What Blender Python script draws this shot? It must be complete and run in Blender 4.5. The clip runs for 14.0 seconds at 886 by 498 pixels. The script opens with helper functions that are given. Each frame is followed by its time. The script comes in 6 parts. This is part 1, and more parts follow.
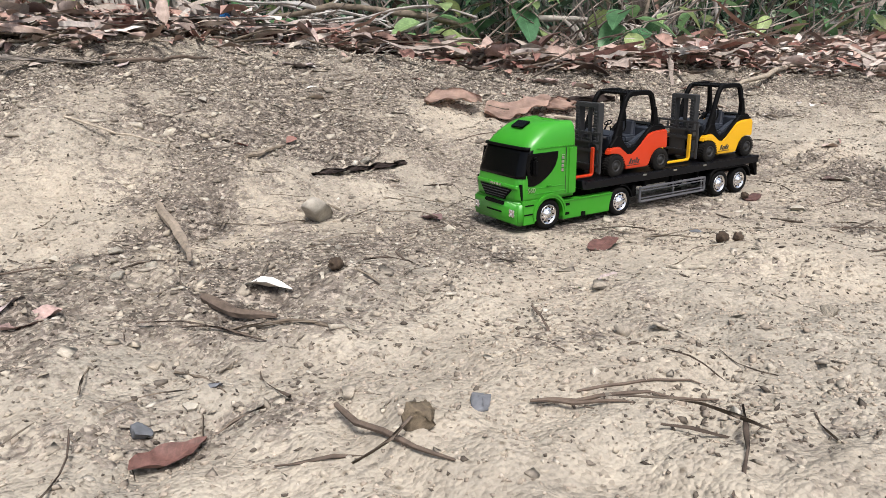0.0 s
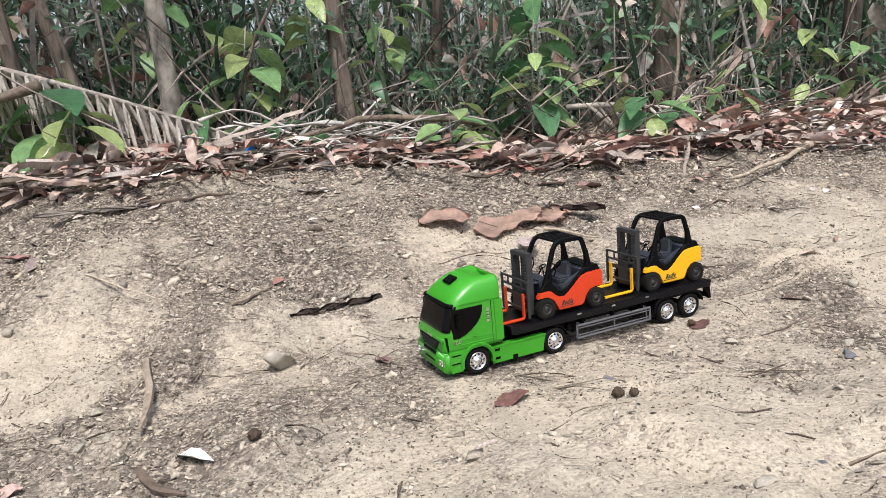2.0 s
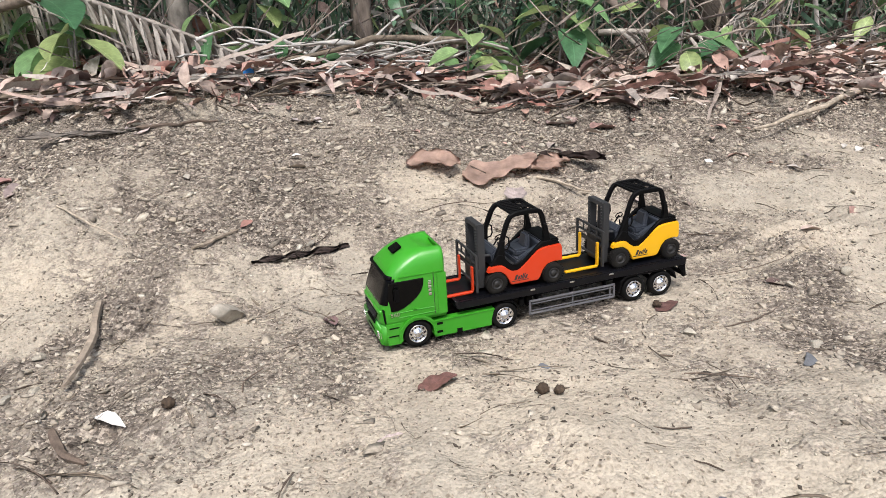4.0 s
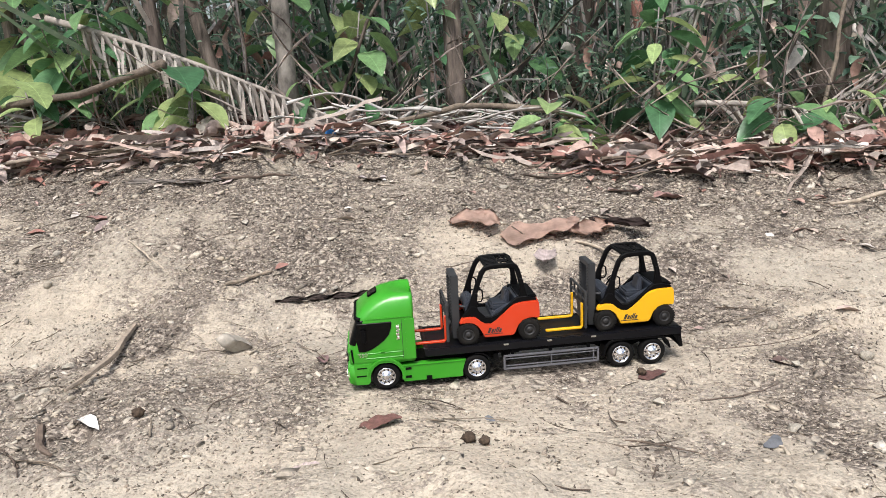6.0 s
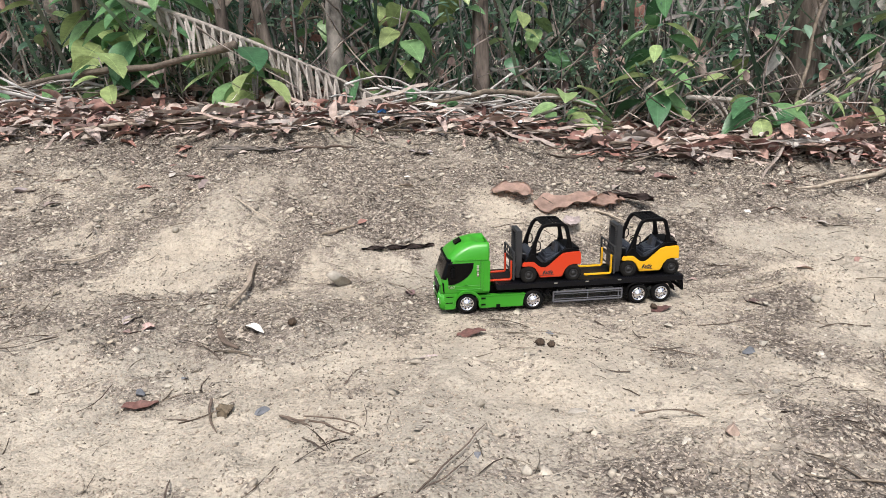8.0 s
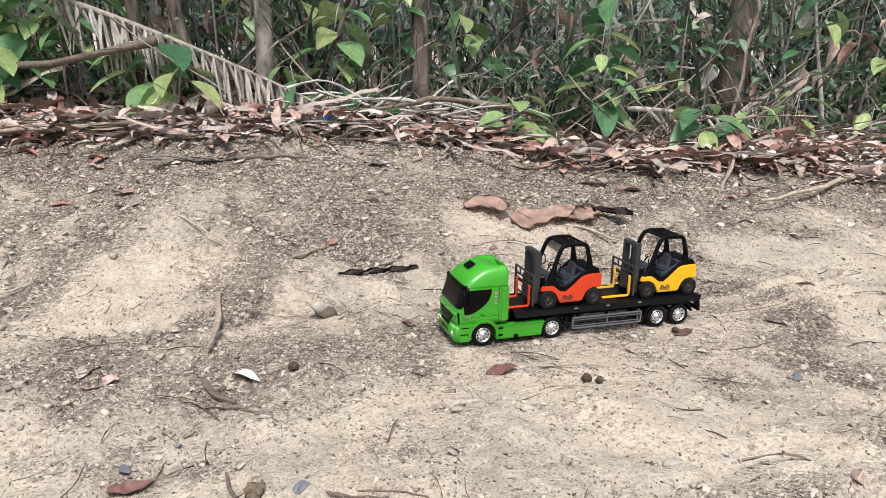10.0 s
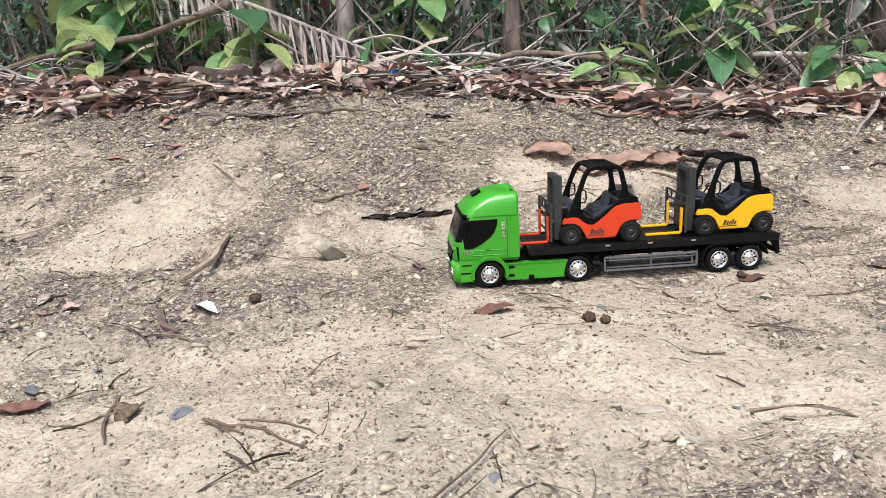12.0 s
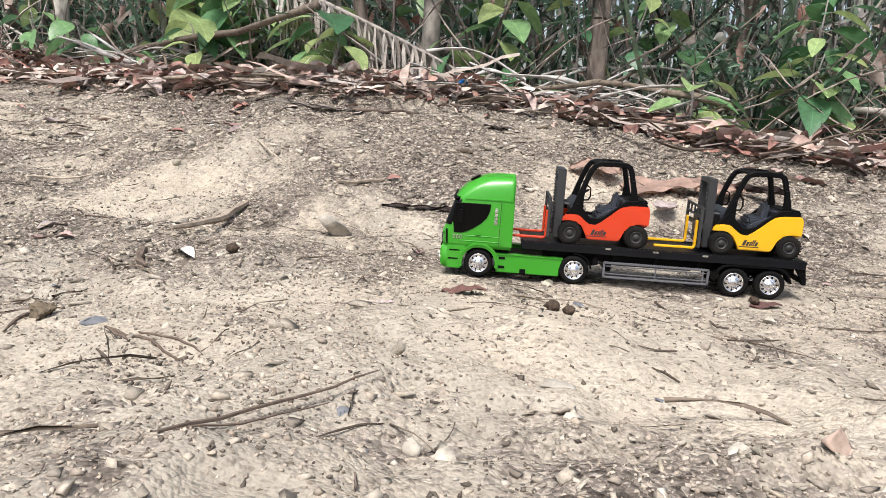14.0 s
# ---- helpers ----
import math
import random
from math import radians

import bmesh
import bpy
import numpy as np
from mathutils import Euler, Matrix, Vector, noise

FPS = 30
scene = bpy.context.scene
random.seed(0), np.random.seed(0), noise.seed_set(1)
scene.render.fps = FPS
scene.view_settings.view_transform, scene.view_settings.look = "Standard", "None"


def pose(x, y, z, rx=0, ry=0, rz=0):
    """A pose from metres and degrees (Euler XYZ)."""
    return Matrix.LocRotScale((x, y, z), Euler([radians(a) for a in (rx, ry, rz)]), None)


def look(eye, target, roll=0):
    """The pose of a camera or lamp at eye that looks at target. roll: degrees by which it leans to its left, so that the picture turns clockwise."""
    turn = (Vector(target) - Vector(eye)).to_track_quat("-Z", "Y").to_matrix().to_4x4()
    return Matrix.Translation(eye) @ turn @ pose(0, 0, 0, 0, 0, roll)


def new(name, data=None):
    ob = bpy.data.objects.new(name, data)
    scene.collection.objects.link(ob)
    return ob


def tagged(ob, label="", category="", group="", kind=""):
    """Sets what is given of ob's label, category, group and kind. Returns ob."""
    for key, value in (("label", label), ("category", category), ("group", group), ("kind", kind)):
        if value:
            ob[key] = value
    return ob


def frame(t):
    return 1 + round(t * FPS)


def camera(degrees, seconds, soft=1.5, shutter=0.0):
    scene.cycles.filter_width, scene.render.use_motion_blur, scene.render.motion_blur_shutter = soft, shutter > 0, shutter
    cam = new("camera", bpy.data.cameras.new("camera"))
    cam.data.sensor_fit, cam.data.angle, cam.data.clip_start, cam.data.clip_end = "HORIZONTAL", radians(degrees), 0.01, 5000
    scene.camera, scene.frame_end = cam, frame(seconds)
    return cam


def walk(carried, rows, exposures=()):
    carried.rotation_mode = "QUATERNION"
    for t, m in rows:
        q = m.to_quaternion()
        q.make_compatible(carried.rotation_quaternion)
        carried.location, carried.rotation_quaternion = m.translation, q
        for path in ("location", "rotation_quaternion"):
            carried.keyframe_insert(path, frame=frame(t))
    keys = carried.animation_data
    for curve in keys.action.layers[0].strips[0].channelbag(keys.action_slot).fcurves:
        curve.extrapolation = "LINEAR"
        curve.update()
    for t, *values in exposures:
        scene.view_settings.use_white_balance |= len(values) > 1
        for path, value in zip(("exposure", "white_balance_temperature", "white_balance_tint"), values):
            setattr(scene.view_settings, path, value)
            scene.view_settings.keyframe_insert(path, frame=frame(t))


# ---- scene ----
cam = camera(62.0, 14.0, soft=0.6)
PATH = [
    (0, (-0.691, -0.846, 0.280), (0.291, 0.689, -0.259), -0.7),
    (0.5, (-0.573, -0.792, 0.265), (0.390, 0.771, -0.224), -2.3),
    (1, (-0.546, -0.790, 0.311), (0.345, 0.814, -0.182), -3.0),
    (1.5, (-0.510, -0.937, 0.448), (0.280, 0.738, 0.025), -5.0),
    (2, (-0.484, -1.039, 0.458), (0.271, 0.653, 0.038), -5.2),
    (2.5, (-0.470, -1.090, 0.438), (0.189, 0.639, 0.007), -5.0),
    (2.7, (-0.451, -1.088, 0.444), (0.179, 0.642, -0.026), -4.2),
    (5, (-0.083, -1.000, 0.585), (0.366, 0.715, -0.098), -5.7),
    (5.5, (0.002, -1.075, 0.588), (0.250, 0.698, -0.049), -6.4),
    (6, (-0.010, -1.143, 0.497), (0.176, 0.691, 0.037), -3.1),
    (6.5, (-0.116, -1.078, 0.577), (0.059, 0.712, -0.036), -2.7),
    (7, (-0.128, -1.273, 0.605), (-0.085, 0.507, -0.059), -4.5),
    (7.5, (-0.264, -1.467, 0.653), (-0.090, 0.309, 0.002), -4.0),
    (8, (-0.258, -1.510, 0.579), (-0.002, 0.295, 0.045), -0.5),
    (8.2, (-0.238, -1.562, 0.565), (-0.006, 0.263, 0.088), 0.2),
    (10.3, (-0.505, -1.233, 0.552), (0.094, 0.492, 0.028), 1.4),
    (10.5, (-0.488, -1.215, 0.535), (0.078, 0.514, -0.014), 1.0),
    (11, (-0.430, -1.128, 0.498), (0.040, 0.609, -0.113), 0.3),
    (11.5, (-0.318, -1.134, 0.435), (0.050, 0.642, -0.131), -1.8),
    (12, (-0.169, -1.181, 0.373), (-0.016, 0.648, -0.117), -2.4),
    (12.5, (-0.099, -1.200, 0.333), (-0.105, 0.647, -0.113), 0.8),
    (13, (-0.051, -1.166, 0.292), (-0.096, 0.687, -0.127), 2.5),
    (13.5, (-0.011, -1.148, 0.268), (-0.093, 0.709, -0.125), 3.7),
    (14, (0.018, -1.159, 0.259), (-0.105, 0.701, -0.109), 3.6),
]
walk(cam, [(t, look(eye, target, roll)) for t, eye, target, roll in PATH],
     exposures=[(0.0, 0.53), (1.0, 0.54), (1.5, 0.66), (2.5, 0.64), (5.0, 0.57), (6.0, 0.69), (8.0, 0.61), (10.5, 0.70), (12.0, 0.72), (14.0, 0.80)])

# ---------------------------------------------------------------- world and light
SUN_EL, SUN_ROT = 62.0, 200.0
world = bpy.data.worlds.new("sky_world")
scene.world = world
world.use_nodes = True
wn = world.node_tree.nodes
sky = wn.new("ShaderNodeTexSky")
sky.sky_type, sky.sun_disc = "NISHITA", False
sky.sun_elevation, sky.sun_rotation = radians(SUN_EL), radians(SUN_ROT)
sky.dust_density, sky.air_density, sky.ozone_density = 4.0, 1.0, 1.0
haze = wn.new("ShaderNodeHueSaturation")
haze.inputs["Saturation"].default_value = 0.8
world.node_tree.links.new(sky.outputs[0], haze.inputs["Color"])
world.node_tree.links.new(haze.outputs[0], wn["Background"].inputs[0])
wn["Background"].inputs[1].default_value = 0.125
sun_data = bpy.data.lights.new("sun", "SUN")
sun_data.energy, sun_data.angle, sun_data.color = 2.75, radians(16), (1.0, 0.975, 0.962)
sun = new("sun", sun_data)
sun_dir = Vector((math.sin(radians(SUN_ROT)) * math.cos(radians(SUN_EL)), math.cos(radians(SUN_ROT)) * math.cos(radians(SUN_EL)), math.sin(radians(SUN_EL))))
sun.matrix_world = look(sun_dir * 20, (0, 0, 0))

# ---------------------------------------------------------------- materials
def mat(name):
    m = bpy.data.materials.new(name)
    m.use_nodes = True
    return m, m.node_tree.nodes, m.node_tree.links, m.node_tree.nodes["Principled BSDF"]


def plastic(name, col, rough=0.35, metal=0.0, grime=0.25, scale=180.0, spec=0.5):
    """Moulded plastic: slight mottling, dust film in noise patches, fine surface relief."""
    m, n, l, p = mat(name)
    tc = n.new("ShaderNodeTexCoord")
    big = n.new("ShaderNodeTexNoise")
    big.inputs["Scale"].default_value, big.inputs["Detail"].default_value = 40, 6
    fine = n.new("ShaderNodeTexNoise")
    fine.inputs["Scale"].default_value, fine.inputs["Detail"].default_value = scale * 6, 3
    for t in (big, fine):
        l.new(tc.outputs["Object"], t.inputs["Vector"])
    ramp = n.new("ShaderNodeValToRGB")
    ramp.color_ramp.elements[0].position, ramp.color_ramp.elements[1].position = 0.45, 0.8
    l.new(big.outputs[0], ramp.inputs[0])
    mx = n.new("ShaderNodeMix")
    mx.data_type = "RGBA"
    mx.inputs["A"].default_value = (*col, 1)
    dust = [c * (1 - 0.35) + d * 0.35 for c, d in zip(col, (0.42, 0.36, 0.27))]
    mx.inputs["B"].default_value = (*dust, 1)
    mul = n.new("ShaderNodeMath")
    mul.operation = "MULTIPLY"
    mul.inputs[1].default_value = grime
    l.new(ramp.outputs[0], mul.inputs[0])
    l.new(mul.outputs[0], mx.inputs["Factor"])
    l.new(mx.outputs["Result"], p.inputs["Base Color"])
    rr = n.new("ShaderNodeMapRange")
    rr.inputs["To Min"].default_value, rr.inputs["To Max"].default_value = max(rough - 0.08, 0.05), min(rough + 0.2, 1)
    l.new(big.outputs[0], rr.inputs["Value"])
    l.new(rr.outputs[0], p.inputs["Roughness"])
    p.inputs["Metallic"].default_value = metal
    p.inputs["Specular IOR Level"].default_value = spec
    bp = n.new("ShaderNodeBump")
    bp.inputs["Strength"].default_value, bp.inputs["Distance"].default_value = 0.12, 0.0005
    l.new(fine.outputs[0], bp.inputs["Height"])
    l.new(bp.outputs[0], p.inputs["Normal"])
    return m


def organic(name, stops, rough=0.7, source="island", scale=60.0, spread=0.35, bump=0.4, trans=0.0, veins=0.0, grain=0.0):
    """Leaves, bark, stones: a ramp of natural colours picked piece by piece, with mottling inside each piece."""
    m, n, l, p = mat(name)
    if source == "island":
        g = n.new("ShaderNodeNewGeometry")
        rnd = g.outputs["Random Per Island"]
    else:
        g = n.new("ShaderNodeObjectInfo")
        rnd = g.outputs["Random"]
    ramp = n.new("ShaderNodeValToRGB")
    els = ramp.color_ramp.elements
    while len(els) < len(stops):
        els.new(0.5)
    for i, c in enumerate(stops):
        els[i].position, els[i].color = i / max(len(stops) - 1, 1), (*c, 1)
    l.new(rnd, ramp.inputs[0])
    tc = n.new("ShaderNodeTexCoord")
    no = n.new("ShaderNodeTexNoise")
    no.inputs["Scale"].default_value, no.inputs["Detail"].default_value, no.inputs["Roughness"].default_value = scale, 6, 0.65
    if grain:  # drawn out along z
        drawn = n.new("ShaderNodeMapping")
        drawn.inputs["Scale"].default_value = (1.0, 1.0, grain)
        l.new(tc.outputs["Object"], drawn.inputs["Vector"])
        l.new(drawn.outputs[0], no.inputs["Vector"])
    else:
        l.new(tc.outputs["Object"], no.inputs["Vector"])
    mr = n.new("ShaderNodeMapRange")
    mr.inputs["From Min"].default_value, mr.inputs["From Max"].default_value = 0.3, 0.7
    mr.inputs["To Min"].default_value, mr.inputs["To Max"].default_value = 1 - spread, 1 + spread
    l.new(no.outputs[0], mr.inputs["Value"])
    mul = n.new("ShaderNodeMix")
    mul.data_type, mul.blend_type = "RGBA", "MULTIPLY"
    mul.inputs["Factor"].default_value = 1.0
    l.new(ramp.outputs[0], mul.inputs["A"])
    cmb = n.new("ShaderNodeCombineColor")
    tone = mr.outputs[0]
    if veins:  # a midrib along x and slanting side veins, on leaves one unit long
        sep = n.new("ShaderNodeSeparateXYZ")
        l.new(tc.outputs["Object"], sep.inputs[0])

        def step(op, a, b=0.0):
            q = n.new("ShaderNodeMath")
            q.operation = op
            for i, v in enumerate((a, b)):
                if isinstance(v, float):
                    q.inputs[i].default_value = v
                else:
                    l.new(v, q.inputs[i])
            return q.outputs[0]

        side = step("ABSOLUTE", sep.outputs["Y"])
        rib = step("LESS_THAN", side, 0.011)
        ray = step("SINE", step("SUBTRACT", step("MULTIPLY", sep.outputs["X"], 62.0), step("MULTIPLY", side, 55.0)))
        ray = step("POWER", step("MAXIMUM", ray, 0.0), 9.0)
        line = step("ADD", step("MULTIPLY", rib, veins), step("MULTIPLY", ray, veins * 0.5))
        tone = step("ADD", tone, line)
    for k in range(3):
        l.new(tone, cmb.inputs[k])
    l.new(cmb.outputs[0], mul.inputs["B"])
    l.new(mul.outputs["Result"], p.inputs["Base Color"])
    p.inputs["Roughness"].default_value = rough
    p.inputs["Specular IOR Level"].default_value = 0.3
    bp = n.new("ShaderNodeBump")
    bp.inputs["Strength"].default_value, bp.inputs["Distance"].default_value = bump, 0.002
    l.new(no.outputs[0], bp.inputs["Height"])
    if grain:
        bp.inputs["Distance"].default_value = 0.012
    l.new(bp.outputs[0], p.inputs["Normal"])
    if trans:
        tr = n.new("ShaderNodeBsdfTranslucent")
        l.new(mul.outputs["Result"], tr.inputs["Color"])
        add = n.new("ShaderNodeMixShader")
        add.inputs[0].default_value = trans
        l.new(p.outputs[0], add.inputs[1])
        l.new(tr.outputs[0], add.inputs[2])
        l.new(add.outputs[0], n["Material Output"].inputs["Surface"])
    return m


def dirt_material():
    """Dry clay track: pale sandy crust, darker humus and gravel where the soil attribute says so, grit at millimetre size."""
    m, n, l, p = mat("dry_clay_soil")
    tc = n.new("ShaderNodeTexCoord")

    def noise_node(scale, detail=8, rough=0.6, dist=0.0):
        t = n.new("ShaderNodeTexNoise")
        t.inputs["Scale"].default_value, t.inputs["Detail"].default_value = scale, detail
        t.inputs["Roughness"].default_value, t.inputs["Distortion"].default_value = rough, dist
        l.new(tc.outputs["Object"], t.inputs["Vector"])
        return t

    def ramp_node(src, stops):
        r = n.new("ShaderNodeValToRGB")
        e = r.color_ramp.elements
        while len(e) < len(stops):
            e.new(0.5)
        for i, (pos, c) in enumerate(stops):
            e[i].position, e[i].color = pos, (*c, 1)
        l.new(src, r.inputs[0])
        return r.outputs[0]

    def mixc(fac, a, b, blend="MIX"):
        x = n.new("ShaderNodeMix")
        x.data_type, x.blend_type = "RGBA", blend
        if isinstance(fac, float):
            x.inputs["Factor"].default_value = fac
        else:
            l.new(fac, x.inputs["Factor"])
        l.new(a, x.inputs["A"])
        l.new(b, x.inputs["B"])
        return x.outputs["Result"]

    def math_node(op, a, b):
        x = n.new("ShaderNodeMath")
        x.operation = op
        for i, v in enumerate((a, b)):
            if isinstance(v, (int, float)):
                x.inputs[i].default_value = v
            else:
                l.new(v, x.inputs[i])
        return x.outputs[0]

    broad, mid, fine, grit = noise_node(2.2, 6), noise_node(10, 5, 0.6, 0.1), noise_node(42, 3, 0.6), noise_node(230, 1, 0.5)
    soil = n.new("ShaderNodeAttribute")
    soil.attribute_name = "soil"
    def cells(scale):
        v = n.new("ShaderNodeTexVoronoi")
        v.inputs["Scale"].default_value = scale
        l.new(tc.outputs["Object"], v.inputs["Vector"])
        c = n.new("ShaderNodeSeparateColor")
        l.new(v.outputs["Color"], c.inputs[0])
        return v, c.outputs[0]

    vor, vor_c = cells(120)
    small, small_c = cells(270)
    vor2, vor2_c = cells(62)
    pale = ramp_node(mid.outputs[0], [(0.3, (0.218, 0.193, 0.157)), (0.46, (0.348, 0.311, 0.253)), (0.62, (0.480, 0.432, 0.352))])
    warm = ramp_node(broad.outputs[0], [(0.38, (0.280, 0.254, 0.214)), (0.62, (0.435, 0.372, 0.293))])
    pale = mixc(0.5, pale, warm)
    tone = math_node("ADD", math_node("MULTIPLY", fine.outputs[0], 0.45), math_node("MULTIPLY", vor_c, 0.30))
    tone = math_node("ADD", tone, math_node("MULTIPLY", small_c, 0.25))
    dark = ramp_node(tone, [(0.28, (0.048, 0.039, 0.034)), (0.42, (0.114, 0.096, 0.081)), (0.56, (0.190, 0.161, 0.137)), (0.74, (0.37, 0.325, 0.272))])
    # where the crust is broken: soil attribute, roughened by noise and then grain by grain
    k = math_node("ADD", soil.outputs["Fac"], math_node("MULTIPLY", math_node("SUBTRACT", mid.outputs[0], 0.5), 1.3))
    k = math_node("ADD", k, math_node("MULTIPLY", math_node("SUBTRACT", fine.outputs[0], 0.5), 1.2))
    k = math_node("ADD", k, math_node("MULTIPLY", math_node("SUBTRACT", vor_c, 0.5), 0.42))
    k = math_node("ADD", k, math_node("MULTIPLY", math_node("SUBTRACT", small_c, 0.5), 0.42))
    k = math_node("ADD", k, math_node("MULTIPLY", math_node("SUBTRACT", vor2_c, 0.5), 0.30))
    kr = n.new("ShaderNodeMapRange")
    kr.interpolation_type = "SMOOTHSTEP"
    kr.inputs["From Min"].default_value, kr.inputs["From Max"].default_value = 0.22, 0.70
    l.new(k, kr.inputs["Value"])
    col = mixc(kr.outputs[0], pale, dark)
    patch = n.new("ShaderNodeMapRange")
    patch.interpolation_type = "SMOOTHSTEP"
    patch.inputs["From Min"].default_value, patch.inputs["From Max"].default_value = -0.05, 0.75
    patch.inputs["To Min"].default_value, patch.inputs["To Max"].default_value = 0.25, 1.0
    l.new(k, patch.inputs["Value"])
    # grit: pale and dark grains of two sizes
    grain = ramp_node(vor.outputs["Color"], [(0.20, (0.55, 0.52, 0.49)), (0.27, (0.95, 0.95, 0.95)), (0.66, (1.0, 1.0, 1.0)), (0.74, (1.22, 1.2, 1.17))])
    grain2 = ramp_node(small.outputs["Color"], [(0.20, (0.45, 0.42, 0.39)), (0.27, (0.96, 0.96, 0.96)), (0.62, (1.0, 1.0, 1.0)), (0.72, (1.16, 1.15, 1.13))])
    col = mixc(math_node("MULTIPLY", patch.outputs[0], 0.45), col, mixc(1.0, col, grain, "MULTIPLY"))
    col = mixc(0.36, col, mixc(1.0, col, grain2, "MULTIPLY"))
    # small dark spots: shade of pits between crumbs, put into the colour
    pit_shade = ramp_node(vor2.outputs["Distance"], [(0.08, (0.5, 0.47, 0.44)), (0.22, (1.0, 1.0, 1.0))])
    some = ramp_node(vor2.outputs["Color"], [(0.36, (1.0, 1.0, 1.0)), (0.40, (0.0, 0.0, 0.0))])
    col = mixc(some, col, mixc(1.0, col, pit_shade, "MULTIPLY"))
    speck = ramp_node(grit.outputs[0], [(0.28, (0.6, 0.56, 0.52)), (0.42, (1.0, 1.0, 1.0)), (0.7, (1.1, 1.09, 1.06))])
    col = mixc(0.4, col, mixc(1.0, col, speck, "MULTIPLY"))
    # crumbs: dark hollows and bright tops coloured in, following the bump
    crumb = noise_node(105, 2, 0.6)
    cr = ramp_node(crumb.outputs[0], [(0.36, (0.25, 0.225, 0.2)), (0.44, (0.8, 0.79, 0.77)), (0.5, (1.0, 1.0, 1.0)), (0.64, (1.3, 1.29, 1.27))])
    col = mixc(math_node("MULTIPLY", patch.outputs[0], 0.3), col, mixc(1.0, col, cr, "MULTIPLY"))
    l.new(col, p.inputs["Base Color"])
    p.inputs["Roughness"].default_value = 0.95
    p.inputs["Specular IOR Level"].default_value = 0.15
    h = math_node("ADD", math_node("MULTIPLY", fine.outputs[0], 0.65), math_node("MULTIPLY", small.outputs["Distance"], -0.22))
    h = math_node("ADD", h, math_node("ADD", math_node("MULTIPLY", mid.outputs[0], 1.0), math_node("MULTIPLY", grit.outputs[0], 0.16)))
    h = math_node("ADD", h, math_node("MULTIPLY", math_node("MULTIPLY", vor.outputs["Distance"], patch.outputs[0]), -0.8))
    h = math_node("ADD", h, math_node("MULTIPLY", math_node("MULTIPLY", vor2.outputs["Distance"], patch.outputs[0]), -0.4))
    h = math_node("ADD", h, math_node("MULTIPLY", math_node("MULTIPLY", crumb.outputs[0], patch.outputs[0]), 0.6))
    bp = n.new("ShaderNodeBump")
    bp.inputs["Strength"].default_value, bp.inputs["Distance"].default_value = 1.0, 0.0062
    l.new(h, bp.inputs["Height"])
    l.new(bp.outputs[0], p.inputs["Normal"])
    return m


M_DIRT = dirt_material()
M_GREEN = plastic("green_plastic", (0.034, 0.265, 0.014), 0.27, grime=0.1)
M_ORANGE = plastic("orange_plastic", (0.53, 0.037, 0.006), 0.33, grime=0.08)
M_YELLOW = plastic("yellow_plastic", (0.72, 0.385, 0.006), 0.33, grime=0.08)
M_BLACK = plastic("black_plastic", (0.002, 0.002, 0.0023), 0.5, grime=0.006, spec=0.1)
M_GLOSS = plastic("glossy_black_plastic", (0.002, 0.002, 0.0022), 0.10, grime=0.0, spec=0.14)
M_BED = plastic("black_deck_plastic", (0.0018, 0.0022, 0.0042), 0.32, grime=0.006, spec=0.3)
M_GREY = plastic("dark_grey_plastic", (0.022, 0.023, 0.025), 0.5, grime=0.08)
M_FRIM = plastic("black_rim_plastic", (0.010, 0.010, 0.011), 0.5, grime=0.1)
M_SEAT = plastic("slate_grey_plastic", (0.026, 0.031, 0.042), 0.45, grime=0.08)
M_GUARD = plastic("grey_guard_plastic", (0.11, 0.11, 0.12), 0.45, grime=0.15)
M_TYRE = plastic("tyre_rubber", (0.004, 0.004, 0.004), 0.75, grime=0.06, spec=0.12)
M_DUSTY = plastic("dusty_tyre_rubber", (0.009, 0.0085, 0.008), 0.85, grime=0.1, spec=0.12)
M_CHROME = plastic("chromed_plastic", (0.82, 0.82, 0.84), 0.16, metal=1.0, grime=0.05)
M_SILVER = plastic("silver_print", (0.62, 0.62, 0.58), 0.22, metal=1.0, grime=0.05)
M_PRINT = plastic("dark_print", (0.02, 0.02, 0.02), 0.5, grime=0.1)
M_LEAF = organic("live_leaf", [(0.058, 0.115, 0.082), (0.10, 0.19, 0.122), (0.16, 0.27, 0.18), (0.23, 0.35, 0.25), (0.34, 0.42, 0.28)], 0.36, scale=30, spread=0.3, trans=0.42)
M_LEAFBIG = organic("broad_leaf", [(0.0658, 0.16, 0.0793), (0.113, 0.24, 0.104), (0.179, 0.31, 0.134), (0.338, 0.43, 0.183), (0.244, 0.3, 0.122)], 0.34, "object", scale=5, spread=0.32, trans=0.3, veins=0.35)
# darker copy of the live leaf: the thicket's inner shade is in its colour
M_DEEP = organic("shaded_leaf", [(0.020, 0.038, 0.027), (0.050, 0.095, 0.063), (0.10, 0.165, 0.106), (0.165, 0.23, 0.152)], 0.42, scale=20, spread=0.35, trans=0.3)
M_DEAD = organic("dead_leaf", [(0.085, 0.062, 0.056), (0.30, 0.145, 0.115), (0.42, 0.325, 0.275), (0.24, 0.195, 0.175), (0.55, 0.48, 0.41), (0.33, 0.215, 0.18), (0.23, 0.11, 0.09), (0.64, 0.61, 0.56), (0.15, 0.105, 0.09), (0.47, 0.395, 0.345), (0.36, 0.205, 0.16), (0.58, 0.53, 0.47)], 0.7, scale=45, spread=0.4)
